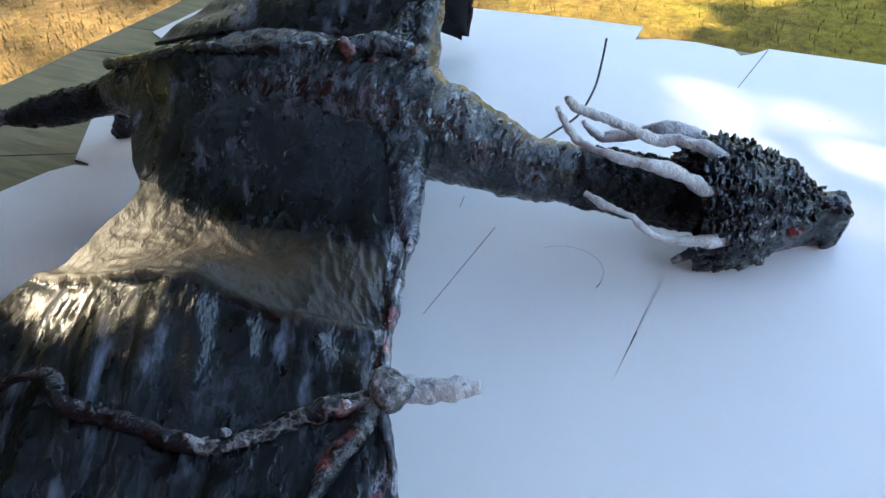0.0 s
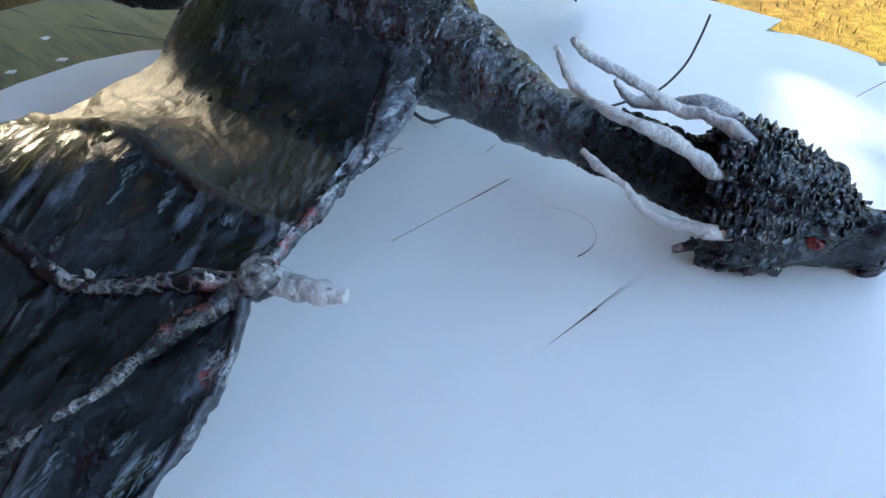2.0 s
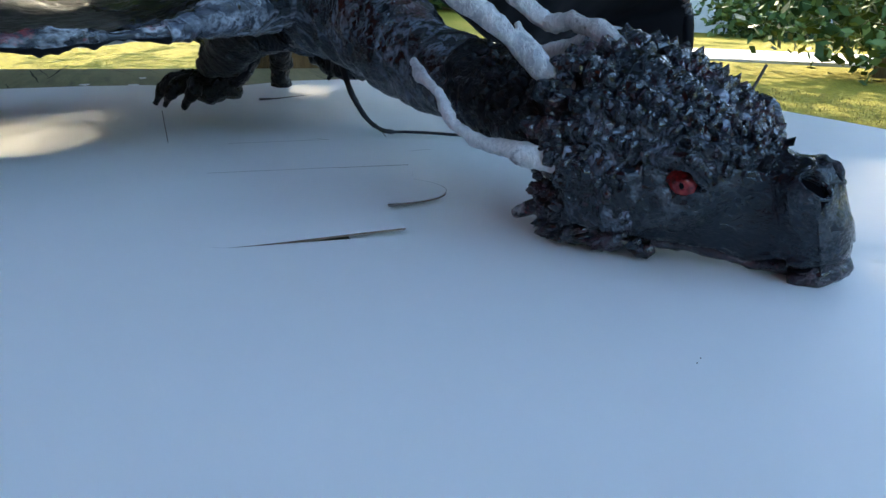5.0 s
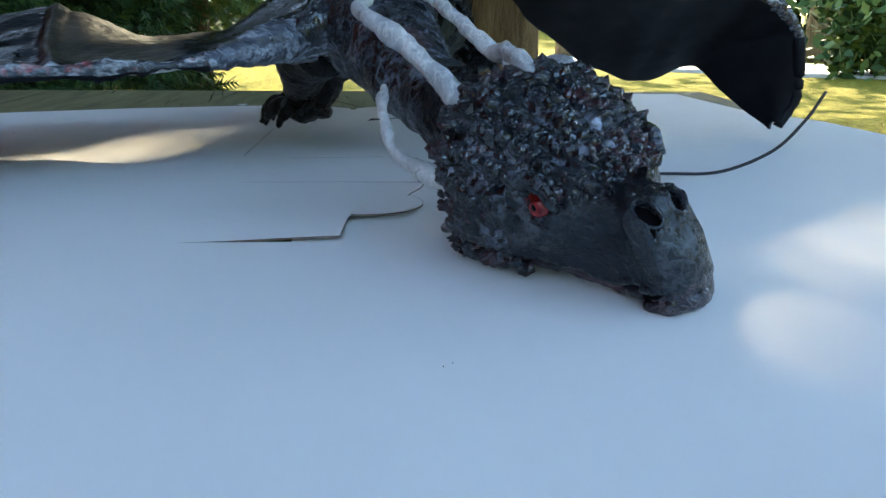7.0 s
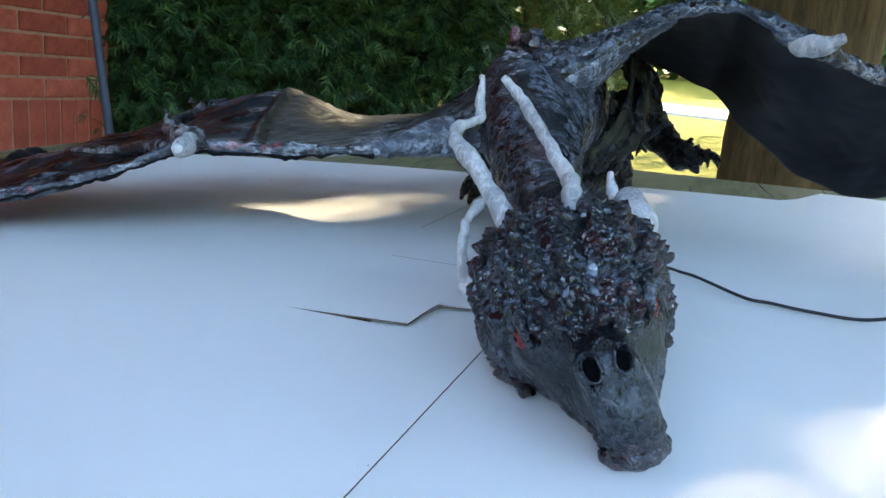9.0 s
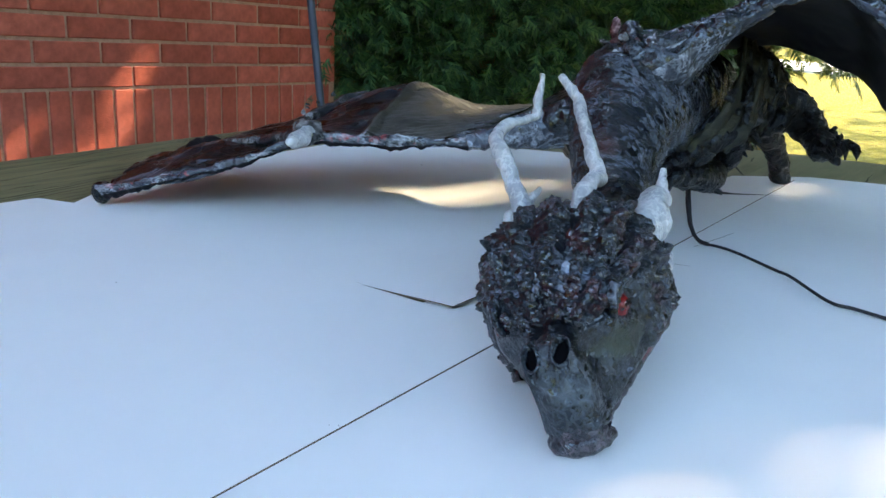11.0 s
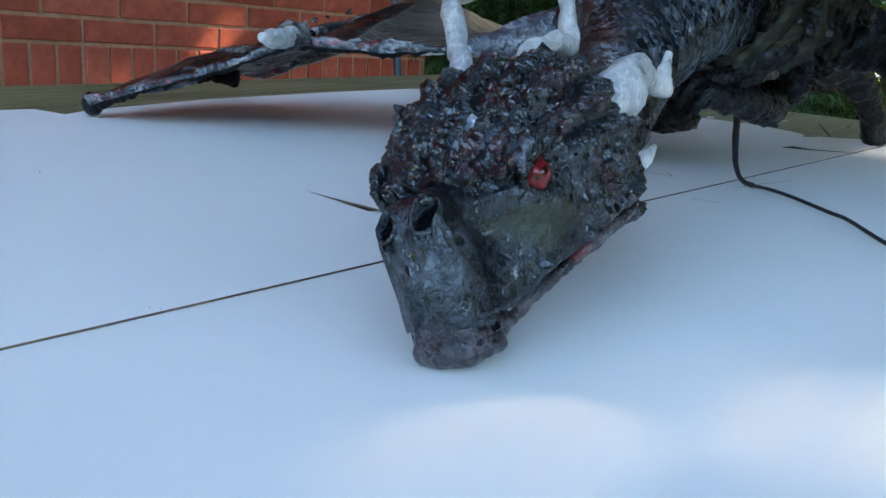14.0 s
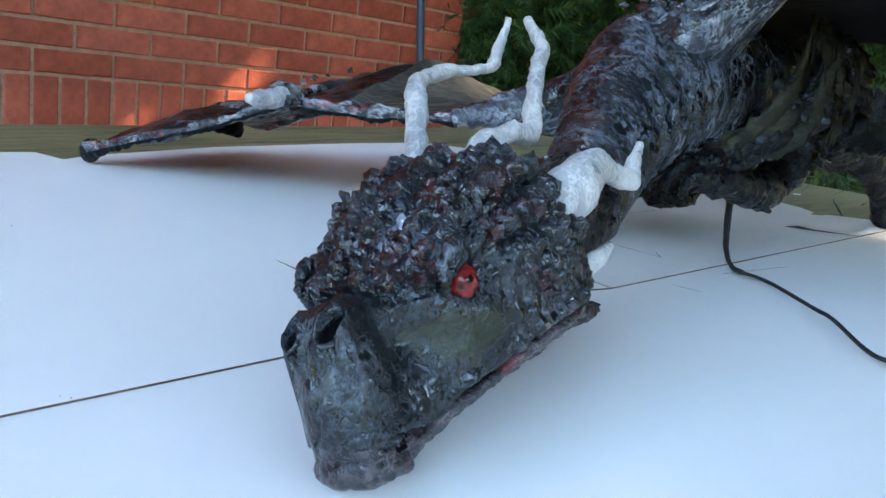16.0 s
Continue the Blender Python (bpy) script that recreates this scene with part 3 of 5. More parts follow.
# the sheet towards the lawn lies underneath, the one towards the wall laps over it
far_outline = [(0.3005, SEAM + 0.008), (0.310, 0.073), (0.320, 0.079), (0.327, 0.088), (0.333, 0.115), (0.338, 0.150), (0.345, 0.30), (0.34, 0.52), (0.30, 0.617),
               (0.138, 0.613), (-0.012, 0.612), (-0.030, 0.585), (-0.043, 0.575), (-0.055, 0.592), (-0.11, 0.60), (-0.157, 0.596), (-0.194, 0.578), (-0.198, 0.631), (-0.30, 0.628),
               (-0.44, 0.615), (-0.56, 0.60), (-0.68, 0.545), (-0.80, 0.535), (-0.915, 0.525), (-0.92, 0.33), (-0.83, 0.29), (-0.80, 0.266), (-0.785, 0.15), (-0.770, 0.07), (-0.70, -0.02), (-0.30, -0.03), (0.0, -0.03), (0.298, 0.03)]
far = card("card_sheet", far_outline, LOW - 0.0016, LOW, "")
tagged(far, "large white card sheet with torn corners on the lawn side", "card sheet", "card sheets")
arc = [(-0.088 + 0.040 * math.cos(a), 0.014 + 0.040 * math.sin(a)) for a in [radians(q) for q in range(-14, 135, 7)]]
tab_edge = [(-slit, 0.0), (-0.036, 0.0025)] + arc + [(-0.130, 0.047), (-0.150, 0.054), (-0.1735, SEAM)]
inner = [(-0.30, -0.02), (-0.27, -0.16), (-0.15, -0.23), (-0.04, -0.18), (0.0, -0.095)]
near_outline = [(0.300, SEAM), (0.318, 0.055), (0.327, 0.040), (0.333, 0.015), (0.337, -0.022), (0.345, -0.30), (0.33, -0.50), (0.30, -0.585), (0.153, -0.595), (0.02, -0.581),
                (0.006, -0.528), (-0.030, -0.552), (-0.20, -0.60), (-0.42, -0.62), (-0.575, -0.62), (-0.610, -0.55), (-0.655, -0.42), (-0.683, -0.339), (-0.715, -0.20), (-0.722, -0.118), (-0.705, -0.055),
                (-0.688, -0.030), (-0.670, -0.026), (-0.690, -0.004), (-0.705, 0.022), (-0.728, SEAM), (-0.30, SEAM)] + inner + [(slit, 0.0), (slit, SEAM)]
near = card("card_sheet", near_outline, LOW + 0.0002, CZ, "")
tagged(near, "large white card sheet cut from an opened carton", "card sheet", "card sheets")


def flap_lift(x, y):
    d = max(0.0, 1 - math.hypot(x + 0.045, (y - 0.02) * 1.15) / 0.15)
    return 0.0048 * d * d * (3 - 2 * d)


flap_outline = [(-slit, 0.0)] + tab_edge[1:] + [(-0.1738, 0.030), (-0.1738, 0.004), (-0.1750, 0.004), (-0.1750, SEAM), (-0.30, SEAM)] + inner
card("flap", flap_outline, LOW + 0.0002, CZ, "lifted tab of the card", near, flap_lift)
m = Mesh()
m.add([(-0.0250, 0.471, LOW + 0.0005), (-0.0240, 0.471, LOW + 0.0005), (-0.0115, 0.606, LOW + 0.0005), (-0.0130, 0.606, LOW + 0.0005)], [(0, 1, 2, 3)], 0, False)
m.build("cut", CARDEDGE, far, "short slit in the card")
m = Mesh()
m.add([(0.3000, 0.070, LOW + 0.0003), (0.3002, 0.070, LOW + 0.0003), (0.3102, 0.150, LOW + 0.0003), (0.3100, 0.150, LOW + 0.0003)], [(0, 1, 2, 3)], 0, False)
m.build("crease", CUTLINE, far, "faint fold line in the card")
# dark slot cut in the card, and thin crease lines
sm = Mesh()
sm.add([(-0.549, 0.000, CZ + 0.0007), (-0.558, 0.020, CZ + 0.0007), (-0.60, 0.075, CZ + 0.0007), (-0.570, 0.022, CZ + 0.0007), (-0.572, 0.004, CZ + 0.0007)], [(0, 1, 2, 3, 4)], 0, False)
sm.build("slot", CRACK, near, "dark cut slot in the card")
for a, b in (((-0.487, -0.108), (-0.299, -0.110)), ((-0.289, 0.023), (-0.286, -0.063)), ((-0.288, 0.023), (-0.300, 0.010)), ((-0.1745, 0.004), (-0.175, -0.089)), ((-0.128, 0.010), (-0.126, 0.026)), ((-0.126, 0.026), (-0.119, 0.040)), ((-0.293, 0.076), (-0.373, 0.089)), ((-0.224, 0.076), (-0.229, 0.096))):
    m = Mesh()
    a, b = Vector((*a, CZ + 0.0005)), Vector((*b, CZ + 0.0005))
    s = (b - a).cross(Vector((0, 0, 1))).normalized() * 0.00035
    m.add([a - s, b - s, b + s, a + s], [(0, 1, 2, 3)], 0, False)
    m.build("crease", CARDEDGE, near, "thin crease line in the card")
rim = [(x, y, CZ + flap_lift(x, y) + 0.0004) for x, y in arc]
m = Mesh()
ribbon = []
for k, p in enumerate(rim):
    q, w = Vector(rim[min(k + 1, len(rim) - 1)]) - Vector(rim[max(k - 1, 0)]), 0.0003
    s = q.cross(Vector((0, 0, 1))).normalized() * w
    ribbon += [Vector(p) - s, Vector(p) + s]
m.add(ribbon, [(2 * k, 2 * k + 1, 2 * k + 3, 2 * k + 2) for k in range(len(rim) - 1)], 0, False)
m.build("cut_edge", CUTLINE, near, "thin cut edge of the tab")
for k in range(7):
    m = Mesh()
    x, y = rng.uniform(-0.5, 0.3), rng.uniform(-0.5, 0.5)
    if k < 2:
        x, y = 0.184 + 0.003 * k - 0.005, 0.0565 - 0.004 * (k % 2)
    sz = 0.00020 if k < 2 else rng.uniform(0.0003, 0.0007)
    blob(m, (x, y, CZ + 0.0003), (sz, sz, 0.0004), 0, 6, 4)
    tagged(m.build("dirt_speck", CARDEDGE), "tiny brown speck of dirt on the white card", "dirt", "specks on the card")

# ---- the dragon sculpture: one mesh ----
dg = Mesh()
rd = random.Random(11)
HC_ = Vector((0.020, 0.112, 0.800))
yaw, roll = radians(21), radians(18)
HF = Vector((math.cos(yaw), math.sin(yaw), 0))
HL0 = Vector((-math.sin(yaw), math.cos(yaw), 0))
UPZ = Vector((0, 0, 1))
HL = HL0 * math.cos(roll) + UPZ * math.sin(roll)
HU = UPZ * math.cos(roll) - HL0 * math.sin(roll)


def hp(f, l, u):
    return HC_ + HF * f + HL * l + HU * u


FS = [-0.034, -0.022, -0.010, 0.004, 0.020, 0.040, 0.058, 0.070, 0.080, 0.090, 0.098, 0.105, 0.111, 0.1170, 0.1210, 0.1240]
WS = [0.034, 0.046, 0.054, 0.057, 0.055, 0.047, 0.040, 0.035, 0.028, 0.0225, 0.0188, 0.0172, 0.0165, 0.0156, 0.0140, 0.0105]
TS = [0.030, 0.044, 0.052, 0.053, 0.050, 0.042, 0.032, 0.026, 0.0195, 0.0135, 0.0105, 0.0092, 0.0085, 0.0055, -0.002, -0.013]
BS = [-0.026, -0.034, -0.040, -0.044, -0.046, -0.047, -0.048, -0.049, -0.050, -0.0515, -0.053, -0.0545, -0.056, -0.055, -0.051, -0.043]


def sect(f, th):
    """The head's skin before its features: local l, u at f round the axis."""
    w, t, b = (float(np.interp(f, FS, q)) for q in (WS, TS, BS))
    c, s = math.cos(th), math.sin(th)
    pw = 0.80
    l = w * math.copysign(abs(c) ** pw, c)
    mid = -0.006 if t > 0.0 else (t + b) / 2
    u = mid + (t - mid) * abs(s) ** 0.85 if s >= 0 else mid - (mid - b) * abs(s) ** 0.8
    if u < -0.012 and f < 0.092:
        l *= 1 - (0.28 if l < 0 else 0.05) * min(1, (-0.012 - u) / 0.03) * min(1, (0.092 - f) / 0.02)
    if f > 0.080:
        # bill: narrow bridge above, broad lips below
        q = min(1, (f - 0.080) / 0.02)
        l *= 1 - (0.30 - 0.22 * max(0.0, min(1, (f - 0.098) / 0.010))) * q * max(0.0, min(1, (u + 0.030) / 0.026))
    # the snout sags to its left
    l += 0.0052 * max(0.0, min(1, (f - 0.05) / 0.06)) * max(0.0, min(1, (0.006 - u) / 0.04))
    return l, u


def mouth(f):
    return float(np.interp(f, [-0.03, 0.0, 0.03, 0.056, 0.080, 0.087, 0.094, 0.12], [-0.013, -0.019, -0.024, -0.031, -0.037, -0.043, -0.0405, -0.0385]))


NF, NT = 170, 190
hv, hm, hc2 = [], [], []
NOSTRILS = ((0.1160, -0.0078, 0.0006), (0.1155, 0.0072, 0.0014))
HOLES = []
for q in NOSTRILS:
    sg = 1 if q[1] > 0 else -1
    ax = (HF * 0.60 + HU * 0.74 + HL * 0.26 * sg).normalized()
    s1 = ax.cross(HF).normalized()
    HOLES.append((hp(*q), ax, s1, s1.cross(ax)))


def nape(l):
    """Where the hood of scales ends behind: further forward on the right and on top."""
    return -0.034 + 0.022 * max(0.0, min(1, (0.032 - l) / 0.036))


for i in range(NF + 1):
    f = -0.034 + 0.1580 * (i / NF) ** 0.9
    for j in range(NT):
        th = 2 * math.pi * j / NT
        l, u = sect(f, th)
        ff = f + (nape(l) + 0.034) * (1 - i / NF) ** 3
        push, mat = 0.0, HI
        side = 1 if l > 0 else -1
        # eye socket and brow
        de = math.hypot((f - 0.066) / 1.25, u - 0.006)
        if abs(l) > 0.012:
            push -= 0.0045 * math.exp(-(de / 0.0062) ** 2)
            push += 0.0058 * math.exp(-((f - 0.063) / 0.014) ** 2 - ((u - 0.0165) / 0.0042) ** 2)
            push += 0.0015 * math.exp(-((f - 0.066) / 0.012) ** 2 - ((u + 0.007) / 0.004) ** 2)
        # ropes of clay from brow to nape
        if f < 0.088 and u > 0.004:
            lane = math.cos(2 * math.pi * (th - radians(16)) / radians(148 / 8))
            push += -0.001 + 0.0022 * lane * min(1, (0.088 - f) / 0.02) * min(1, (u - 0.004) / 0.008)
        # hollow cheek in front of the eye, snout bridge
        if abs(l) > 0.010 and u > -0.03:
            push -= 0.0055 * math.exp(-((f - 0.088) / 0.011) ** 2 - ((u + 0.012) / 0.012) ** 2)
        # long shallow flutes down the bill
        if f > 0.082 and u > -0.036:
            push += 0.0024 * noise.noise(Vector((l * 150, u * 45, f * 40))) * min(1, (f - 0.082) / 0.012)
        # mouth line, lips, lower jaw
        if f > -0.028 and u < 0:
            um = mouth(f)
            g = math.exp(-((u - um) / 0.0016) ** 2)
            fade = min(1, (f + 0.028) / 0.03)
            push -= 0.0052 * g * fade
            push += 0.0022 * math.exp(-((u - um - 0.0045) / 0.003) ** 2) * fade
            if u < um:
                push -= (0.0035 if f < 0.089 else -0.0008) * fade
                mat = LI
            # the groove gets its shade as black colour
            if g > 0.45 and fade > 0.6:
                mat = PI
            if f > 0.091 and u < um:
                push += 0.003 * math.exp(-((u - um + 0.006) / 0.005) ** 2)
        if mat == HI and f > 0.040 and u < 0.012 + (f - 0.05) * 0.5:
            mat = FA
        if mat == HI and f > 0.09:
            mat = FA
        n = Vector((0, l / 0.05, (u + 0.006) / 0.05))
        n.normalize()
        p = hp(ff, l, u)
        fine = 0.0016 * crumple((p[0], p[1], p[2] * 0.4), 75) + 0.0007 * crumple(p, 240) + 0.0016 * rough_noise(p, 60, 2)
        if f < 0.05 or u > 0.012:
            fine += 0.0022 * crumple(p, 130)
        else:
            fine = 0.0007 * crumple(p, 60) + 0.0012 * rough_noise(p, 45, 2) + 0.0006 * crumple((p[0], p[1], p[2] * 0.4), 110)
        hc2.append(math.exp(-((f - 0.072) / 0.024) ** 2 - ((u + 0.014) / 0.013) ** 2) * (0.75 if l > 0 else 0.35))
        p = hp(ff, l + n.y * (push + fine), u + n.z * (push + fine))
        for hc, ax, s1, s2 in HOLES:
            v = p - hc
            if v.length < 0.013 and v.dot(ax) > -0.008:
                d = math.hypot(v.dot(s1) / 0.0042, v.dot(s2) / 0.0078)
                p = p + ax * 0.0020 * math.exp(-((d - 1.12) / 0.20) ** 2)
                if d < 1.0:
                    p = p - ax * 0.0085 * (1 - d * d) ** 0.6 * max(0.0, min(1, (v.dot(ax) + 0.0055) / 0.0025))
                if d < 0.82 and v.dot(ax) > -0.004:
                    mat = PI
        if p.z < CZ + 0.0012:
            p.z = CZ + 0.0012
        hv.append(p)
        hm.append(mat)
hf, hmat = [], []
for i in range(NF):
    for j in range(NT):
        a, b = i * NT + j, i * NT + (j + 1) % NT
        hf.append((a, a + NT, b + NT, b))
        hmat.append(hm[a])
# rounded nose cap
o = len(hv)
last = [Vector(hv[NF * NT + j]) for j in range(NT)]
cen = sum(last, Vector()) / NT
for k, q in enumerate((0.75, 0.4)):
    for j in range(NT):
        hv.append(cen + (last[j] - cen) * q + HF * (0.0022 + 0.0014 * k))
hv.append(cen + HF * 0.0042)
prev = NF * NT
for k in range(2):
    cur = o + k * NT
    for j in range(NT):
        hf.append((prev + j, cur + j, cur + (j + 1) % NT, prev + (j + 1) % NT))
        hmat.append(LI if hm[NF * NT + j] == LI else FA)
    prev = cur
for j in range(NT):
    hf.append((prev + j, o + 2 * NT, prev + (j + 1) % NT))
    hmat.append(FA)
dg.add(hv, hf, hmat, coat=hc2)
# back of the skull, coloured black for the shaded hollow there
back_ring = [Vector(hv[j]) for j in range(NT)]
bc = sum(back_ring, Vector()) / NT - HF * 0.012
dg.add(back_ring + [bc], [(j, (j + 1) % NT, NT) for j in range(NT)], PI)

# rims of the nostrils, each with a black plug painting the shade inside
for hc, ax, s1, s2 in HOLES:
    loop = []
    for k in range(17):
        a = 2 * math.pi * k / 16
        loop.append(hc + s1 * 0.0045 * math.cos(a) + s2 * 0.0080 * math.sin(a) + ax * (0.0006 + 0.0010 * math.sin(a)))
    tube(dg, loop, [0.0011, 0.0008, 0.0012, 0.0008, 0.0011], FA, 12, 70, 0.0005, 120, cap=False)
    blob(dg, hc - ax * 0.0018, (0.0040, 0.0074, 0.0014), PI, 14, 8, 0.0, 1, Matrix((s1, s2, ax)).transposed())

# lips: a soft ragged roll along the mouth
def cheek(f, u, s):
    """Half width of the head at f and height u, on the side s."""
    return max(l * s for l, uu in (sect(f, radians(a)) for a in range(0, 360, 2)) if abs(uu - u) < 0.0035)


for s in (-1, 1):
    for lift, rad, mat in ((-0.0042, 0.0028, LI), (0.0032, 0.0022, FA)):
        line = []
        for k in range(15):
            f = -0.022 + 0.138 * k / 14
            u = mouth(f) + lift
            line.append(hp(f, s * (cheek(f, u, s) - 0.0012), u))
        line.append(hp(0.1215 if lift > 0 else 0.1190, 0.002 + s * 0.004, mouth(0.12) + lift))
        for p in line:
            p.z = max(p.z, CZ + rad)
        tube(dg, line, [0.0010, rad * 0.8, rad, rad, rad * 0.9], mat, 10, 90, 0.0011, 170)

# front of the mouth: a black roll painting the gap's shade, and rounded lower lip
for du, rad, mat, out in ((-0.0474, 0.0048, LI, 0.0012), (-0.0418, 0.0014, PI, 0.0024), (-0.0376, 0.0030, FA, 0.0018)):
    line = []
    for k in range(13):
        a = radians(-84 + 14 * k)
        line.append(hp(0.1042 + (0.0165 + out) * math.cos(a), 0.0046 + (0.0138 + out) * math.sin(a), du + 0.0016 * math.cos(2 * a)))
    tube(dg, line, [rad * 0.6, rad, rad * 1.1, rad, rad * 0.6], mat, 12, 60, 0.0014 if rad > 0.002 else 0.0, 130)

# eyes with a dark slit
for s in (-1, 1):
    c = hp(0.066, s * 0.0328, 0.0055)
    t3 = Matrix((HF, HL, HU)).transposed()
    blob(dg, c, (0.0078, 0.0062, 0.0070), EY, 24, 14, 0.0012, 260, t3)
    blob(dg, hp(0.0690, s * 0.0382, 0.0066), (0.0011, 0.0010, 0.0017), PI, 10, 6, 0.0003, 300, t3)
    # brow and lids
    for lo, hi, rx, ru, rad, mat in ((-20, 170, 0.0112, 0.0102, 0.0032, FA), (10, 150, 0.0150, 0.0140, 0.0030, HI), (190, 345, 0.0100, 0.0082, 0.0018, FA)):
        line = []
        for k in range(9):
            a = radians(lo + (hi - lo) * k / 8)
            line.append(hp(0.0655 + rx * math.cos(a), s * (0.0318 + 0.0024 * math.sin(a)), 0.0058 + ru * math.sin(a)))
        tube(dg, line, [rad * 0.4, rad, rad * 1.1, rad, rad * 0.4], mat, 10, 50, 0.0014, 170)


def skin_at(f, th):
    l, u = sect(f, th)
    l2, u2 = sect(f, th + 0.03)
    l3, u3 = sect(f + 0.003, th)
    p, a, b = hp(f, l, u), hp(f, l2, u2), hp(f + 0.003, l3, u3)
    n = (b - p).cross(a - p)
    if n.dot(p - hp(f, 0, -0.004)) < 0:
        n = -n
    return p, n.normalized(), l, u


# crests of pinched scales running from brow to nape, small ones between
def bare(f, l, u):
    """The smooth face round and before the eye."""
    if math.hypot((f - 0.066) / 1.3, u - 0.004) < 0.0125 and abs(l) > 0.015:
        return True
    if f > (0.042 if l > 0 else 0.058) and mouth(f) + 0.005 < u < 0.008 + max(0, 0.056 - f) * 1.2:
        return True
    return f > 0.075 and u < float(np.interp(f, FS, TS)) - 0.009


for k in range(9):
    th0 = radians(16 + 148 * k / 8)
    f = -0.030 + rd.uniform(0, 0.003)
    while f < 0.093:
        th = th0 + 0.04 * math.sin(f * 90 + k * 2.1) + rd.uniform(-0.02, 0.02)
        p, n, l, u = skin_at(f, th)
        f += rd.uniform(0.0048, 0.0068)
        if bare(f, l, u) or f < nape(l) + 0.004:
            continue
        near_tip = max(0.0, min(1, (f - 0.05) / 0.04))
        wide = rd.uniform(0.0095, 0.0135) * (1 - 0.42 * near_tip)
        tall = rd.uniform(0.0056, 0.0086) * (1 - 0.25 * near_tip) * (0.7 if k in (0, 8) else 1.0)
        d = -HF + HL * rd.uniform(-0.35, 0.35)
        flake(dg, p + HL * rd.uniform(-0.0012, 0.0012), n, d, wide, tall, rd.uniform(0.0026, 0.0038), SC, rd, rd.uniform(0.2, 0.75), rd.uniform(-0.1, 0.4))
        if rd.random() < 0.45:
            flake(dg, p + HL * rd.choice((-1, 1)) * wide * 0.42, n + HL * rd.uniform(-0.3, 0.3), d + HL * rd.uniform(-0.8, 0.8), wide * 0.5, tall * rd.uniform(0.7, 1.1), 0.0024, SC, rd)
# small flakes between the rows and over the cheeks
for k in range(420):
    f = rd.uniform(-0.032, 0.092)
    th = radians(rd.uniform(-38, 218))
    p, n, l, u = skin_at(f, th)
    if bare(f, l, u) or (f > 0.006 and u < mouth(f) + 0.001) or f < nape(l) + 0.003:
        continue
    low = u < 0.012
    d = HU * 0.4 - HF * rd.uniform(0.2, 1.0) + HL * rd.uniform(-0.7, 0.7)
    if rd.random() < (0.35 if low else 0.7):
        flake(dg, p, n, d, rd.uniform(0.0045, 0.0085), rd.uniform(0.0022, 0.0046), rd.uniform(0.0018, 0.0032), SC if rd.random() < 0.8 else HI, rd, rd.uniform(0.4, 1.2))
    else:
        knob(dg, p, n, d, rd.uniform(0.0050, 0.0090), rd.uniform(0.0014, 0.0036), SC if rd.random() < 0.75 else HI, rd)
# ragged fringe of layered flakes at the back of the cheeks and along the jaw
for s in (-1, 1):
    for k in range(84 if s < 0 else 64):
        f = rd.uniform(-0.03 if s > 0 else -0.012, 0.046 if s < 0 else 0.036)
        u = mouth(f) + (rd.uniform(-0.022, 0.014) if s < 0 else rd.uniform(0.003, 0.018))
        w = float(np.interp(f, FS, WS))
        p = hp(f, s * w * rd.uniform(0.84, 0.94), u)
        p.z = max(p.z, CZ + 0.005)
        n = HL * s - HU * 0.2 - HF * 0.2
        if s > 0:
            flake(dg, p, n, HU * 0.5 + HF * rd.uniform(-0.5, 0.5), rd.uniform(0.006, 0.010), rd.uniform(0.004, 0.0075), 0.0026, SC if k % 3 else HI, rd, 0.3)
        else:
            knob(dg, p, n, -HF + HL * s * 0.5 + HU * rd.uniform(-0.3, 0.3), rd.uniform(0.006, 0.011), rd.uniform(0.004, 0.008), SC, rd)
    # little teeth of skin under the cheek
    for k in range(4):
        p = hp((-0.032 if s > 0 else -0.010) + 0.006 * k, s * 0.042, -0.030)
        p.z = max(p.z, CZ + 0.007)
        knob(dg, p, HL * s - UPZ * 0.2, -HF * 0.6 + HL * s, 0.011, 0.008, SC, rd)
# dull red warts at the corner of the left jaw
for f, u in ((0.018, -0.0175), (0.034, -0.021), (-0.024, -0.012)):
    blob(dg, hp(f, cheek(f, u, 1) + 0.0008, u), (0.0036, 0.0030, 0.0024), LI, 12, 8, 0.0006, 200)
# two pale nubs on the brow ridge
for q in ((0.087, -0.004, 0.0180), (0.083, -0.0080, 0.0225), (0.079, -0.0055, 0.0245)):
    knob(dg, hp(*q), HU, HF * -1 + HU, 0.0046, 0.0034, BO, rd)

for k in range(9):
    l = -0.0105 + 0.0026 * k
    flake(dg, hp(0.091 + rd.uniform(-0.003, 0.004), l, 0.0110 - abs(l) * 0.15), HU * 0.8 + HF * 0.4 + HL * l * 30, HF * 0.5 + HL * rd.uniform(-0.6, 0.6), rd.uniform(0.004, 0.006), rd.uniform(0.005, 0.009), 0.0020, SC, rd, 0.6)

# horns
tube(dg, [(0.030, 0.082, 0.828), (0.016, 0.066, 0.842), (0.002, 0.046, 0.862), (-0.016, 0.022, 0.879), (-0.045, 0.012, 0.887), (-0.078, 0.017, 0.890), (-0.087, 0.014, 0.905), (-0.095, 0.011, 0.921)],
     [0.0058, 0.0055, 0.0050, 0.0046, 0.0040, 0.0033, 0.0027, 0.0015], HO, 16, 90, 0.0022, 80, kink=True)
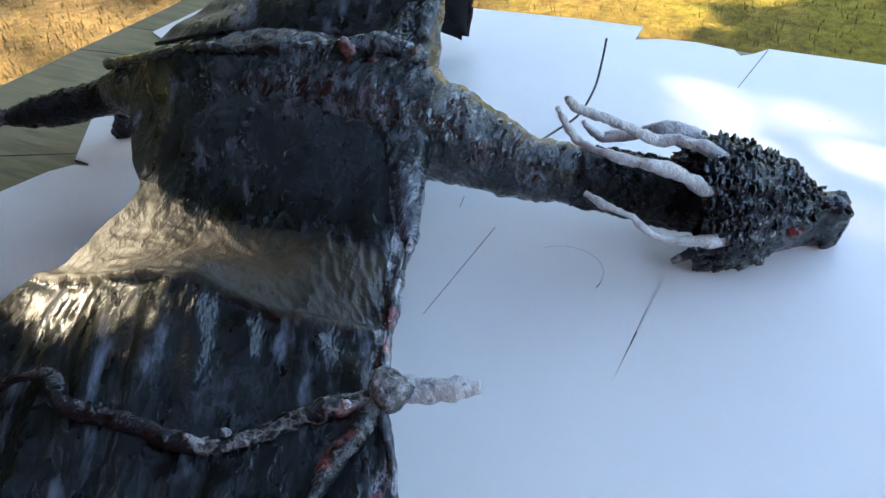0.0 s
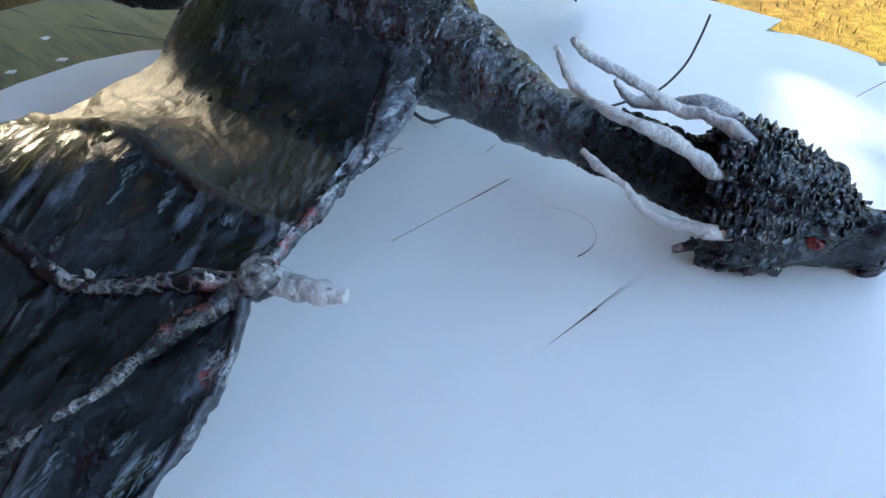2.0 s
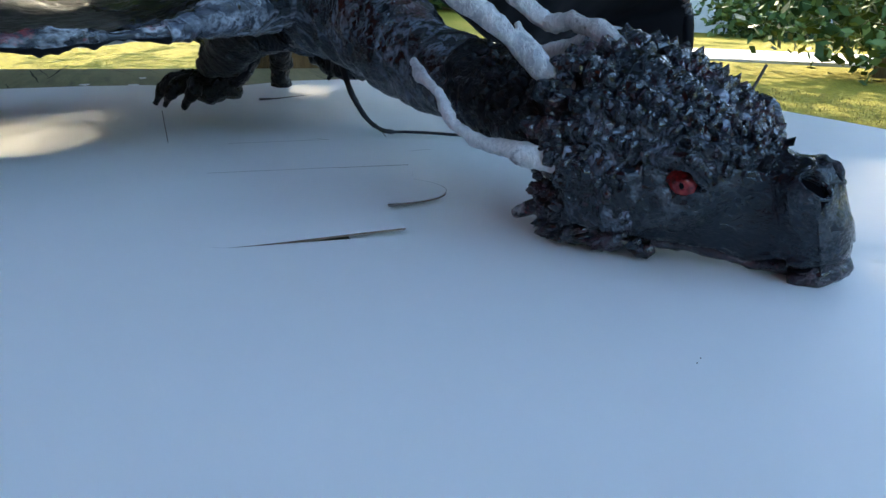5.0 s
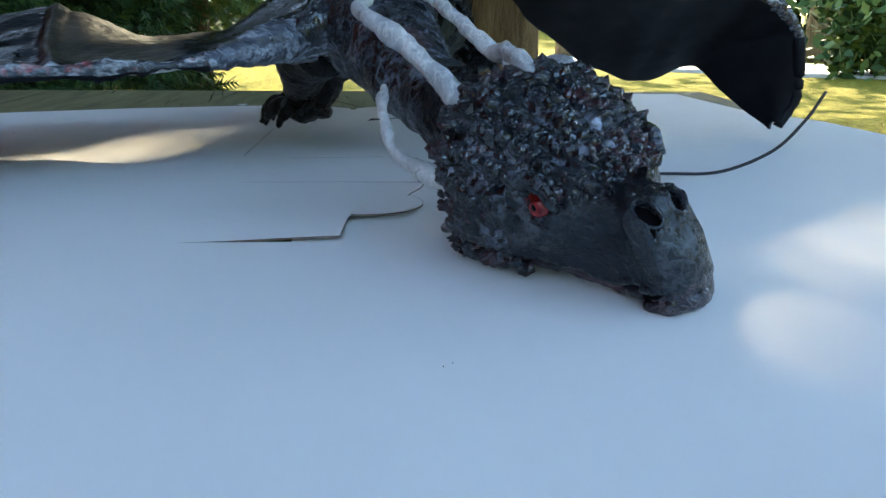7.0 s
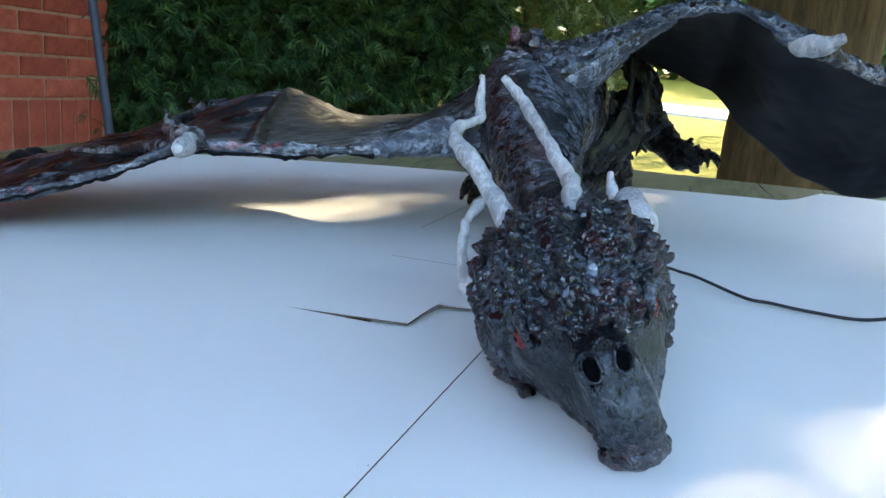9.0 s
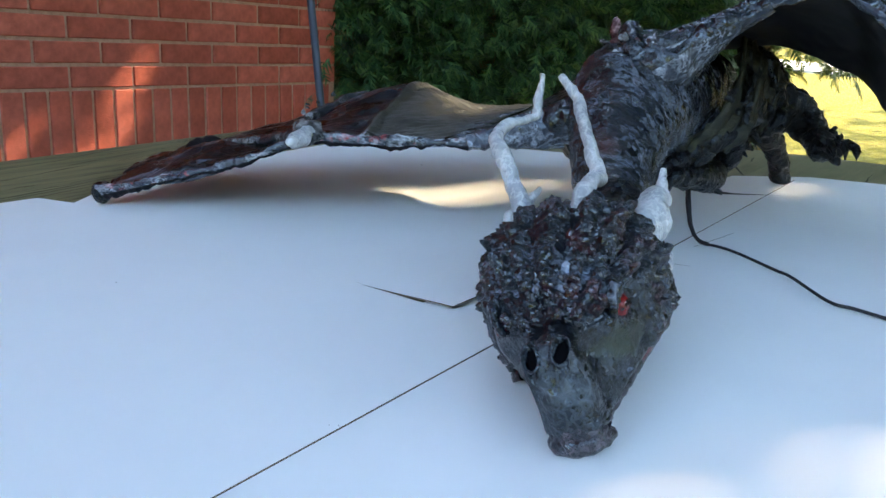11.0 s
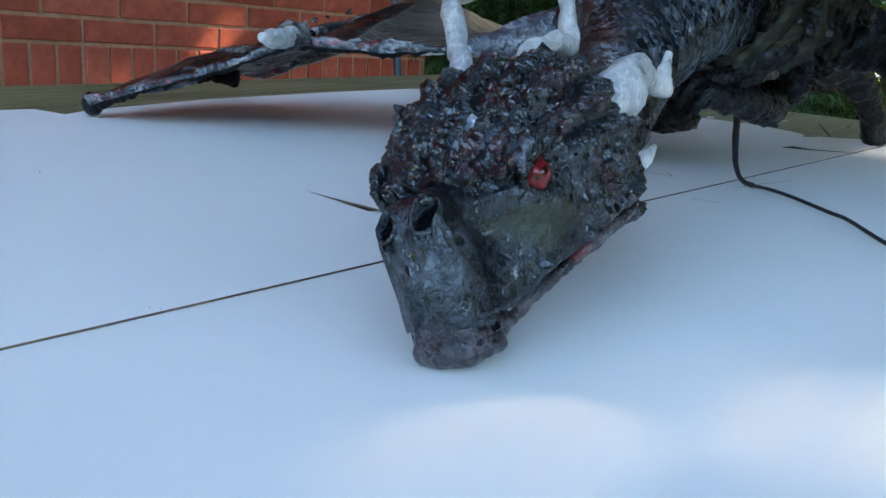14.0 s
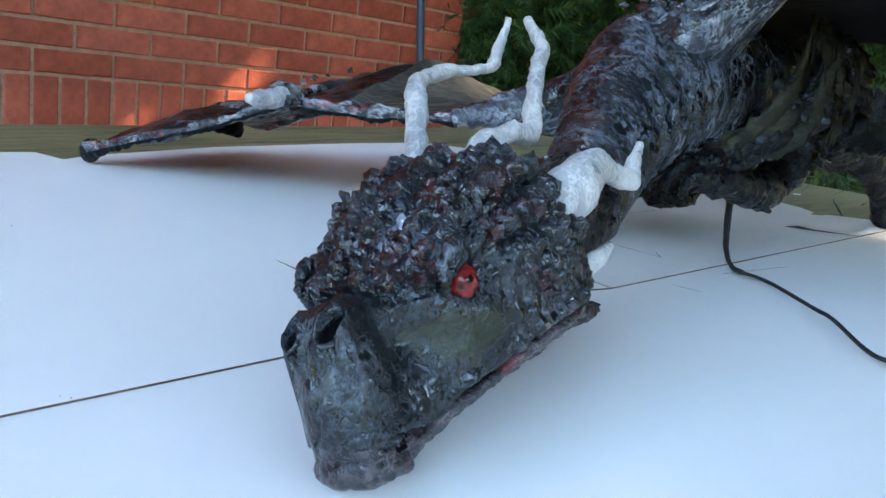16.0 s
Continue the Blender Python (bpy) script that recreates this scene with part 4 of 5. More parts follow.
tube(dg, [(0.028, 0.112, 0.845), (0.012, 0.106, 0.857), (-0.012, 0.101, 0.863), (-0.034, 0.095, 0.861), (-0.055, 0.075, 0.880), (-0.078, 0.055, 0.897), (-0.091, 0.046, 0.905), (-0.093, 0.028, 0.921)],
     [0.0059, 0.0056, 0.0053, 0.0045, 0.0040, 0.0033, 0.0030, 0.0015], HO, 16, 90, 0.0022, 80, kink=True)
tube(dg, [(0.046, 0.066, 0.795), (0.034, 0.054, 0.798), (0.006, 0.040, 0.800), (-0.014, 0.031, 0.808), (-0.030, 0.027, 0.822), (-0.055, 0.026, 0.829), (-0.073, 0.027, 0.836)],
     [0.0045, 0.0050, 0.0040, 0.0034, 0.0031, 0.0027, 0.0014], HO, 16, 80, 0.0022, 80, kink=True)
tube(dg, [(0.008, 0.146, 0.828), (-0.010, 0.143, 0.842), (-0.034, 0.136, 0.852), (-0.060, 0.128, 0.846), (-0.089, 0.121, 0.840), (-0.100, 0.114, 0.849), (-0.107, 0.111, 0.858)],
     [0.0085, 0.0125, 0.0088, 0.0046, 0.0038, 0.0032, 0.0018], HO, 16, 80, 0.0022, 80, kink=True)
tube(dg, [(-0.016, 0.150, 0.805), (-0.030, 0.150, 0.810), (-0.041, 0.147, 0.815)], [0.0047, 0.0042, 0.0019], HO, 12, 20, 0.0008, 120)

tube(dg, [(0.020, 0.076, 0.768), (0.010, 0.069, 0.763), (0.002, 0.064, 0.758)], [0.0046, 0.0040, 0.0022], BO, 12, 16, 0.0012, 120)

# neck and trunk of the body
tube(dg, [(0.012, 0.112, 0.800), (-0.030, 0.101, 0.806), (-0.062, 0.091, 0.811), (-0.100, 0.0755, 0.8195)], [0.030, 0.030, 0.029, 0.0275], LM, 90, 80, 0.0040, 60)
tube(dg, [(-0.075, 0.087, 0.813), (-0.100, 0.0755, 0.8195), (-0.140, 0.0545, 0.830), (-0.180, 0.038, 0.851), (-0.220, 0.022, 0.870), (-0.270, 0.012, 0.886), (-0.360, -0.004, 0.886), (-0.450, -0.004, 0.876), (-0.540, 0.0, 0.860), (-0.610, 0.0, 0.848)],
     [0.0265, 0.0270, 0.0285, 0.0365, 0.0470, 0.060, 0.064, 0.056, 0.036, 0.022], HI, 170, 440, 0.0046, 34, pull=(1.7, 0.7, 0.7))
# flares of painted paper from the chest into both wing arms
tube(dg, [(-0.262, 0.015, 0.905), (-0.258, 0.050, 0.928), (-0.258, 0.088, 0.955), (-0.262, 0.128, 0.979)], [0.046, 0.033, 0.017, 0.008], HI, 60, 90, 0.0040, 40, flat=0.8, low=WB)
tube(dg, [(-0.245, 0.010, 0.880), (-0.222, -0.025, 0.872), (-0.200, -0.060, 0.862), (-0.172, -0.104, 0.849)], [0.044, 0.027, 0.014, 0.005], HI, 60, 90, 0.0036, 40, flat=0.9, low=WB)
tube(dg, [(-0.214, -0.036, 0.866), (-0.192, -0.070, 0.857), (-0.168, -0.110, 0.846)], [0.017, 0.012, 0.005], WB, 40, 60, 0.0030, 50, flat=1.2)
# black rags behind the skull and down the neck's crest
for k in range(230):
    t = rd.random() ** 1.3
    a = rd.uniform(-0.2, math.pi + 0.1)
    c = catmull([(0.0, 0.106, 0.803), (-0.040, 0.098, 0.808), (-0.085, 0.082, 0.816)], t)
    d = Vector((-HL0 * math.cos(a) + UPZ * math.sin(a)))
    q = Vector(c) + d * 0.0285
    if k % 3:
        flake(dg, q, d, Vector((-1, 0.2, 0.3)), rd.uniform(0.005, 0.010), rd.uniform(0.003, 0.0075) * (1 - 0.4 * t), 0.0024, CL if k % 4 else LM, rd, 0.7)
    else:
        knob(dg, q, d, Vector((-1, 0, 0.3)), rd.uniform(0.006, 0.011), rd.uniform(0.003, 0.006), LM, rd)
# spine ridge
tube(dg, [(-0.225, 0.030, 0.934), (-0.262, 0.004, 0.951), (-0.300, -0.012, 0.948), (-0.380, -0.040, 0.946), (-0.440, -0.040, 0.937), (-0.500, -0.034, 0.917), (-0.600, -0.008, 0.884)],
     [0.006, 0.008, 0.0050, 0.0035, 0.0035, 0.0035, 0.0045], HI, 16, 140, 0.0040, 60)
blob(dg, (-0.275, -0.017, 0.953), (0.007, 0.006, 0.010), DB, 18, 12, 0.004, 110)
for k in range(16):
    blob(dg, (-0.225 - 0.045 * rd.random(), 0.030 - 0.045 * rd.random(), 0.938 + rd.uniform(-0.012, 0.010)), (rd.uniform(0.003, 0.006), rd.uniform(0.003, 0.007), rd.uniform(0.002, 0.004)), BO if k % 3 else DB, 10, 7, 0.003, 130)

# tail and hips
tube(dg, [(-0.585, 0.0, 0.848), (-0.640, 0.006, 0.830), (-0.680, -0.018, 0.822), (-0.715, -0.045, 0.818), (-0.742, -0.064, 0.814)], [0.020, 0.020, 0.020, 0.015, 0.004], LM, 24, 60, 0.003, 70)
for k in range(260):
    t = rd.random()
    c = catmull([(-0.60, 0.0, 0.842), (-0.640, 0.006, 0.830), (-0.680, -0.018, 0.822), (-0.742, -0.064, 0.814)], t)
    a = rd.uniform(-0.3, math.pi + 0.3)
    d = (Vector((0.45, -0.75, 0)) * math.cos(a) + UPZ * math.sin(a)).normalized()
    q = Vector(c) + d * (0.019 - 0.013 * t)
    if k % 3:
        knob(dg, q, d, (-0.8, -0.5, 0.4), rd.uniform(0.006, 0.010), rd.uniform(0.003, 0.006), LM if k % 2 else SC, rd)
    else:
        flake(dg, q, d, (-0.8, -0.5, 0.4), rd.uniform(0.005, 0.009), rd.uniform(0.004, 0.008), 0.003, LM, rd)
# hind legs: one clawed foot on the card, one drawn up; a peg under the hip
tube(dg, [(-0.385, -0.015, 0.850), (-0.392, -0.030, 0.822), (-0.402, -0.044, 0.800), (-0.415, -0.056, 0.785)], [0.022, 0.017, 0.014, 0.014], LM, 24, 50, 0.0045, 60)
blob(dg, (-0.418, -0.060, 0.782), (0.030, 0.026, 0.015), LM, 18, 12, 0.006, 55)
for ex, ey in ((-0.452, -0.100), (-0.436, -0.110), (-0.412, -0.102), (-0.395, -0.086)):
    mx, my = (-0.420 + ex) / 2, (-0.062 + ey) / 2
    tube(dg, [(-0.420, -0.062, 0.780), (mx, my, 0.788), (ex + 0.003, ey + 0.004, 0.780), (ex - 0.004, ey - 0.005, 0.764)], [0.012, 0.0095, 0.0070, 0.0016], LM, 12, 26, 0.0026, 80)
tube(dg, [(-0.500, 0.030, 0.868), (-0.530, 0.062, 0.868), (-0.556, 0.088, 0.860), (-0.545, 0.108, 0.844), (-0.508, 0.134, 0.832), (-0.472, 0.156, 0.836)], [0.028, 0.026, 0.024, 0.017, 0.011, 0.007], LM, 24, 80, 0.0075, 55)
for dy in (-0.014, 0.0, 0.014):
    tube(dg, [(-0.490, 0.146, 0.836), (-0.472, 0.158 + dy * 0.8, 0.840), (-0.463, 0.165 + dy * 0.8, 0.834), (-0.459, 0.167 + dy * 0.8, 0.826)], [0.007, 0.0048, 0.0035, 0.0010], LM, 10, 18, 0.0016, 90)
tube(dg, [(-0.575, 0.015, 0.848), (-0.625, 0.035, 0.826), (-0.665, 0.046, 0.792), (-0.688, 0.050, 0.754)], [0.024, 0.017, 0.011, 0.012], LM, 22, 50, 0.005, 60)
for k in range(60):
    c = catmull([(-0.500, 0.030, 0.880), (-0.566, 0.088, 0.872), (-0.508, 0.134, 0.834), (-0.472, 0.156, 0.838)], rd.random())
    d = Vector((rd.gauss(0, 1), rd.gauss(0, 1), rd.gauss(0, 1))).normalized()
    knob(dg, Vector(c) + d * 0.014, d, (0.4, 0.3, 0.5), rd.uniform(0.006, 0.013), rd.uniform(0.005, 0.011), LM, rd)
# left flank below the wing: a ragged folded foreleg with a clawed foot hanging under the chest
tube(dg, [(-0.375, 0.082, 0.905), (-0.362, 0.090, 0.880), (-0.334, 0.086, 0.860), (-0.300, 0.068, 0.846), (-0.262, 0.052, 0.832)], [0.011, 0.014, 0.012, 0.009, 0.006], LM, 24, 70, 0.0050, 70)
tube(dg, [(-0.366, 0.084, 0.868), (-0.388, 0.070, 0.836), (-0.404, 0.050, 0.812)], [0.013, 0.012, 0.011], LM, 20, 40, 0.0050, 60)
tube(dg, [(-0.405, 0.040, 0.818), (-0.380, 0.056, 0.810), (-0.330, 0.068, 0.812), (-0.285, 0.064, 0.820), (-0.255, 0.058, 0.824)], [0.011, 0.015, 0.012, 0.011, 0.009], LM, 22, 70, 0.0045, 65)
for dy, dz in ((-0.014, 0.002), (0.0, 0.004), (0.014, 0.0)):
    tube(dg, [(-0.266, 0.058, 0.824), (-0.246, 0.056 + dy, 0.828 + dz), (-0.233, 0.054 + dy, 0.822 + dz), (-0.230, 0.053 + dy, 0.810 + dz)], [0.008, 0.0062, 0.0045, 0.0012], LM, 10, 18, 0.0014, 90)
for k in range(50):
    c = catmull([(-0.290, 0.080, 0.900), (-0.356, 0.096, 0.862), (-0.404, 0.050, 0.812), (-0.330, 0.070, 0.803)], rd.random())
    d = Vector((rd.gauss(0, 1), rd.gauss(0.4, 1), rd.gauss(0, 1))).normalized()
    knob(dg, Vector(c) + d * 0.011, d, (0.4, 0.3, -0.5), rd.uniform(0.005, 0.010), rd.uniform(0.003, 0.008), LM, rd)
# ragged olive strips hanging from the wing root over the flank
for k in range(22):
    a, e = rd.random(), rd.random()
    top = Vector((-0.345 - 0.055 * a, 0.080 + 0.008 * a, 0.948 - 0.018 * a + rd.uniform(-0.012, 0.004)))
    end = Vector((-0.270 - 0.145 * e, 0.056 + 0.040 * math.sin(2.2 * e), 0.832 + 0.02 * e + rd.uniform(-0.008, 0.022)))
    mid = top.lerp(end, rd.uniform(0.42, 0.6)) + Vector((rd.uniform(-0.010, 0.004), rd.uniform(0.008, 0.024), rd.uniform(-0.008, 0.008)))
    tube(dg, [top, mid, end], [rd.uniform(0.001, 0.0024), rd.uniform(0.0012, 0.003), 0.0006], WT if k % 3 else LM, 8, 24, 0.0024, 90, flat=3.0)
tube(dg, [(-0.270, -0.030, 0.855), (-0.300, -0.050, 0.840), (-0.340, -0.055, 0.822), (-0.370, -0.070, 0.806)], [0.030, 0.026, 0.020, 0.010], LM, 18, 40, 0.004, 60)


# right wing: a painted paper membrane over the shoulder, with two finger ridges
def right_relief(p, i, j):
    """Black inner panel nearly smooth, wrinkled tan panel, then long soft pleats hanging from its edge."""
    v = Vector(p)
    bend = 0.25 * noise.noise(v * 11)
    across, along = p[0] * 0.87 + p[1] * 0.50, p[0] * 0.50 - p[1] * 0.87
    pleat = noise.noise(Vector((across * 42 + bend, along * 5, 2.0))) + 0.25 * noise.noise(Vector((across * 80 + bend * 2, along * 14, 7.0)))
    edge = 0.455 + 0.035 * j
    out = max(0.0, min(1, (i - edge + 0.012) / 0.04))
    mid = max(0.0, min(1, (i - 0.22) / 0.06)) * (1 - out)
    a, r = math.atan2(p[1] + 0.275, p[0] + 0.09), math.hypot(p[1] + 0.275, p[0] + 0.09)
    fan = crumple((a * 2.3 + 0.12 * noise.noise(v * 16), r * 4, 3.0), 7) * 0.0011 + 0.0034 * rough_noise((across, along * 0.6, p[2]), 20, 3) + 0.0008 * crumple(p, 30) + 0.0003 * crumple((across, along * 0.4, 0), 90)
    quiet = 0.0016 * noise.noise(Vector((across * 30, along * 12, 1.0))) + 0.0022 * crumple((across, along * 0.5, p[2]), 30) * max(0.0, 1 - j * 2.2)
    seam = 0.006 * math.exp(-((i - edge) / 0.012) ** 2)
    return (1 - out - mid) * quiet + mid * fan + out * (0.0066 * pleat + 0.0030 * crumple((across, along * 0.45, 5.0), 30)) + seam + 0.0022 * rough_noise(p, 14, 2) - 0.002


def right_coat(p, i, j):
    """Pale dabs along the leading edge, blue-black elsewhere."""
    e = j + 0.07 * noise.noise(Vector((p[0] * 45, p[1] * 20, p[2] * 45)))
    return ED if e < (0.022 if i > 0.55 else 0.085 - 0.6 * abs(i - 0.18) if abs(i - 0.18) < 0.11 else 0.02) else WI


def tan_coat(p, i, j):
    """How much olive-tan, partly standing for sheen, covers the inner panel; less towards the leading edge."""
    k = i + 0.05 * noise.noise(Vector(p) * 14)
    return (0.42 + 0.58 * max(0.0, min(1.0, (j - 0.05) * 2.2))) * max(0.0, min(1, (k - 0.24 - 0.03 * j) / 0.06)) * max(0.0, min(1, (0.475 + 0.035 * j - i) / 0.02))


RW_ROWS = [
    [(-0.228, 0.030, 0.930), (-0.262, 0.004, 0.948), (-0.310, -0.014, 0.950), (-0.400, -0.040, 0.948), (-0.505, -0.034, 0.922)],
    [(-0.214, -0.030, 0.884), (-0.245, -0.058, 0.888), (-0.310, -0.075, 0.900), (-0.400, -0.085, 0.898), (-0.512, -0.060, 0.886)],
    [(-0.176, -0.092, 0.853), (-0.215, -0.115, 0.862), (-0.285, -0.128, 0.864), (-0.370, -0.135, 0.866), (-0.450, -0.125, 0.868)],
    [(-0.158, -0.145, 0.845), (-0.200, -0.165, 0.853), (-0.265, -0.175, 0.856), (-0.335, -0.180, 0.860), (-0.405, -0.165, 0.862)],
    [(-0.132, -0.205, 0.842), (-0.190, -0.225, 0.860), (-0.260, -0.238, 0.882), (-0.335, -0.245, 0.866), (-0.402, -0.240, 0.848)],
    [(-0.100, -0.262, 0.842), (-0.165, -0.275, 0.850), (-0.240, -0.290, 0.875), (-0.330, -0.310, 0.864), (-0.402, -0.316, 0.846)],
    [(-0.068, -0.305, 0.820), (-0.130, -0.322, 0.834), (-0.215, -0.345, 0.850), (-0.290, -0.362, 0.854), (-0.374, -0.380, 0.843)],
    [(-0.042, -0.365, 0.800), (-0.092, -0.385, 0.826), (-0.170, -0.405, 0.828), (-0.240, -0.420, 0.836), (-0.305, -0.436, 0.826)],
    [(-0.021, -0.430, 0.782), (-0.075, -0.450, 0.806), (-0.130, -0.470, 0.806), (-0.185, -0.490, 0.806), (-0.240, -0.515, 0.792)],
    [(-0.012, -0.492, 0.768), (-0.040, -0.512, 0.776), (-0.080, -0.535, 0.784), (-0.130, -0.550, 0.790), (-0.180, -0.560, 0.790)],
]
patch(dg, RW_ROWS, right_coat, 360, 220, 0.004, right_relief, coat=tan_coat)
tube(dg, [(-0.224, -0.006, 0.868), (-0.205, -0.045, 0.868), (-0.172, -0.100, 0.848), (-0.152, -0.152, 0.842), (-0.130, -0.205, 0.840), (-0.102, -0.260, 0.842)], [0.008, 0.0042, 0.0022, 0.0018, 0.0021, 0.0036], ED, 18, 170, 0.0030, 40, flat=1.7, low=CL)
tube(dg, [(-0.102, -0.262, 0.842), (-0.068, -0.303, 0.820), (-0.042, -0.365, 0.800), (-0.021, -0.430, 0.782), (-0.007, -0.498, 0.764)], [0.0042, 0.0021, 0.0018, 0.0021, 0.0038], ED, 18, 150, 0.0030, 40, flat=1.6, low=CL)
blob(dg, (-0.012, -0.497, 0.7645), (0.012, 0.013, 0.0125), LM, 14, 10, 0.002, 90)
tube(dg, [(-0.104, -0.258, 0.844), (-0.140, -0.296, 0.843), (-0.172, -0.338, 0.845), (-0.225, -0.352, 0.853), (-0.262, -0.362, 0.860), (-0.295, -0.352, 0.864), (-0.335, -0.378, 0.853)], [0.008, 0.0060, 0.0050, 0.0050, 0.0056, 0.0045, 0.0030], BO, 18, 170, 0.0032, 48, pull=(0.6, 1.2, 1.2))
tube(dg, [(-0.100, -0.262, 0.845), (-0.106, -0.322, 0.832), (-0.098, -0.380, 0.824), (-0.112, -0.440, 0.810), (-0.140, -0.500, 0.796)], [0.008, 0.0045, 0.0038, 0.0036, 0.0030], BO, 18, 160, 0.0030, 48, pull=(1.2, 0.6, 1.2))
tube(dg, [(-0.125, -0.505, 0.786), (-0.160, -0.516, 0.794), (-0.185, -0.524, 0.790), (-0.205, -0.545, 0.778)], [0.007, 0.013, 0.013, 0.006], CL, 16, 36, 0.004, 70)
blob(dg, (-0.098, -0.256, 0.848), (0.015, 0.015, 0.013), BO, 16, 10, 0.004, 90)
tube(dg, [(-0.092, -0.250, 0.847), (-0.078, -0.243, 0.846), (-0.062, -0.234, 0.846), (-0.048, -0.227, 0.847)], [0.0070, 0.0080, 0.0068, 0.0022], HO, 14, 30, 0.0026, 80)
for k in range(8):
    t = rd.random()
    c = catmull([(-0.104, -0.258, 0.846), (-0.172, -0.338, 0.850), (-0.262, -0.362, 0.866)], t)
    knob(dg, Vector(c) + Vector((rd.uniform(-0.006, 0.006), rd.uniform(-0.006, 0.006), 0.006)), (0, 0, 1), (rd.uniform(-1, 1), rd.uniform(-1, 1), 0.2), rd.uniform(0.004, 0.008), rd.uniform(0.002, 0.007), BO if k % 3 else HI, rd)


# left wing: lifted arm, black cloth beneath
def left_relief(p, i, j):
    """Loose cloth: a few soft folds drawn towards the arm."""
    v = Vector((p[0] * 5 + p[1] * 2, p[1] * 9, p[2] * 3))
    return 0.012 * noise.noise(v) + 0.0075 * noise.noise(Vector((p[0] * 9, p[1] * 26, 4.0))) + 0.0016 * crumple((p[0] * 0.4, p[1], p[2]), 24)


LE = [(-0.240, 0.045, 0.938), (-0.256, 0.092, 0.962), (-0.262, 0.132, 0.983), (-0.262, 0.183, 0.986), (-0.258, 0.234, 0.962), (-0.300, 0.300, 0.938), (-0.355, 0.390, 0.912), (-0.400, 0.455, 0.885), (-0.420, 0.482, 0.860), (-0.421, 0.489, 0.800), (-0.420, 0.470, 0.762)]
TE = [(-0.505, -0.020, 0.926), (-0.500, 0.050, 0.942), (-0.500, 0.120, 0.930), (-0.500, 0.165, 0.905), (-0.500, 0.208, 0.866), (-0.502, 0.285, 0.822), (-0.512, 0.335, 0.807), (-0.510, 0.395, 0.826), (-0.480, 0.425, 0.798), (-0.450, 0.450, 0.772), (-0.424, 0.467, 0.758)]
LW_ROWS = []
for a, b in zip(LE, TE):
    a, b = np.array(a), np.array(b)
    sag = np.array((0, 0, 0.012 if a[2] > 0.9 else 0.004))
    LW_ROWS.append([a, a + (b - a) * 0.33 + sag, a + (b - a) * 0.66 + sag, b])
patch(dg, LW_ROWS, WI, 180, 90, 0.0035, left_relief, CL)
tube(dg, LE[:5], [0.011, 0.008, 0.0062, 0.0056, 0.009], HI, 20, 140, 0.0034, 60, low=WB)
tube(dg, LE[4:9], [0.008, 0.0052, 0.0048, 0.0048, 0.004], BO, 16, 110, 0.0040, 65)
tube(dg, LE[8:], [0.007, 0.006, 0.004], CL, 12, 24, 0.002, 80)
tube(dg, [(-0.260, 0.228, 0.960), (-0.250, 0.240, 0.958), (-0.242, 0.252, 0.960), (-0.236, 0.262, 0.966)], [0.008, 0.008, 0.007, 0.002], HO, 14, 26, 0.002, 100)

dragon = dg.build("dragon_sculpture", DRAGON_MATS)
tagged(dragon, "hand-made black dragon sculpture with white horns and red eyes", "sculpture")

# ---- cord ----
km = Mesh()
tube(km, [(-0.340, 0.046, 0.830), (-0.336, 0.048, 0.806), (-0.327, 0.054, 0.784), (-0.314, 0.064, 0.764), (-0.305, 0.076, 0.7545), (-0.303, 0.086, 0.7528)], [0.0022, 0.0030, 0.0022, 0.0019, 0.0018], 0, 10, 40, 0.0006, 150)
tube(km, [(-0.303, 0.084, 0.7528), (-0.302, 0.098, 0.7527), (-0.292, 0.119, 0.7527), (-0.262, 0.161, 0.7527), (-0.250, 0.178, 0.7527), (-0.205, 0.218, 0.7527), (-0.200, 0.238, 0.7527), (-0.192, 0.270, 0.7527), (-0.180, 0.310, 0.757), (-0.176, 0.350, 0.775), (-0.177, 0.375, 0.800), (-0.178, 0.390, 0.824)],
     [0.0014] * 12, 0, 10, 160)
tagged(km.build("black_cord", CORD), "thin black cord running from under the dragon over the card", "cord")

# ---- trees ----
def leaf_cloud(mesh, centres, radius, per, size, rng, flat=0.5, mat=0):
    """Many small bent leaves round each centre."""
    for c in centres:
        for _ in range(per):
            d = Vector((rng.gauss(0, 1), rng.gauss(0, 1), rng.gauss(0, flat)))
            p = Vector(c) + d * radius * 0.5
            a = Vector((rng.gauss(0, 1), rng.gauss(0, 1), rng.gauss(0, 0.6))).normalized()
            b = a.cross(Vector((rng.gauss(0, 1), rng.gauss(0, 1), rng.gauss(0, 1)))).normalized()
            s = size * rng.uniform(0.6, 1.3)
            mesh.add([p - a * s, p + b * s * 0.5, p + a * s, p - b * s * 0.5], [(0, 1, 2, 3)], mat, False)


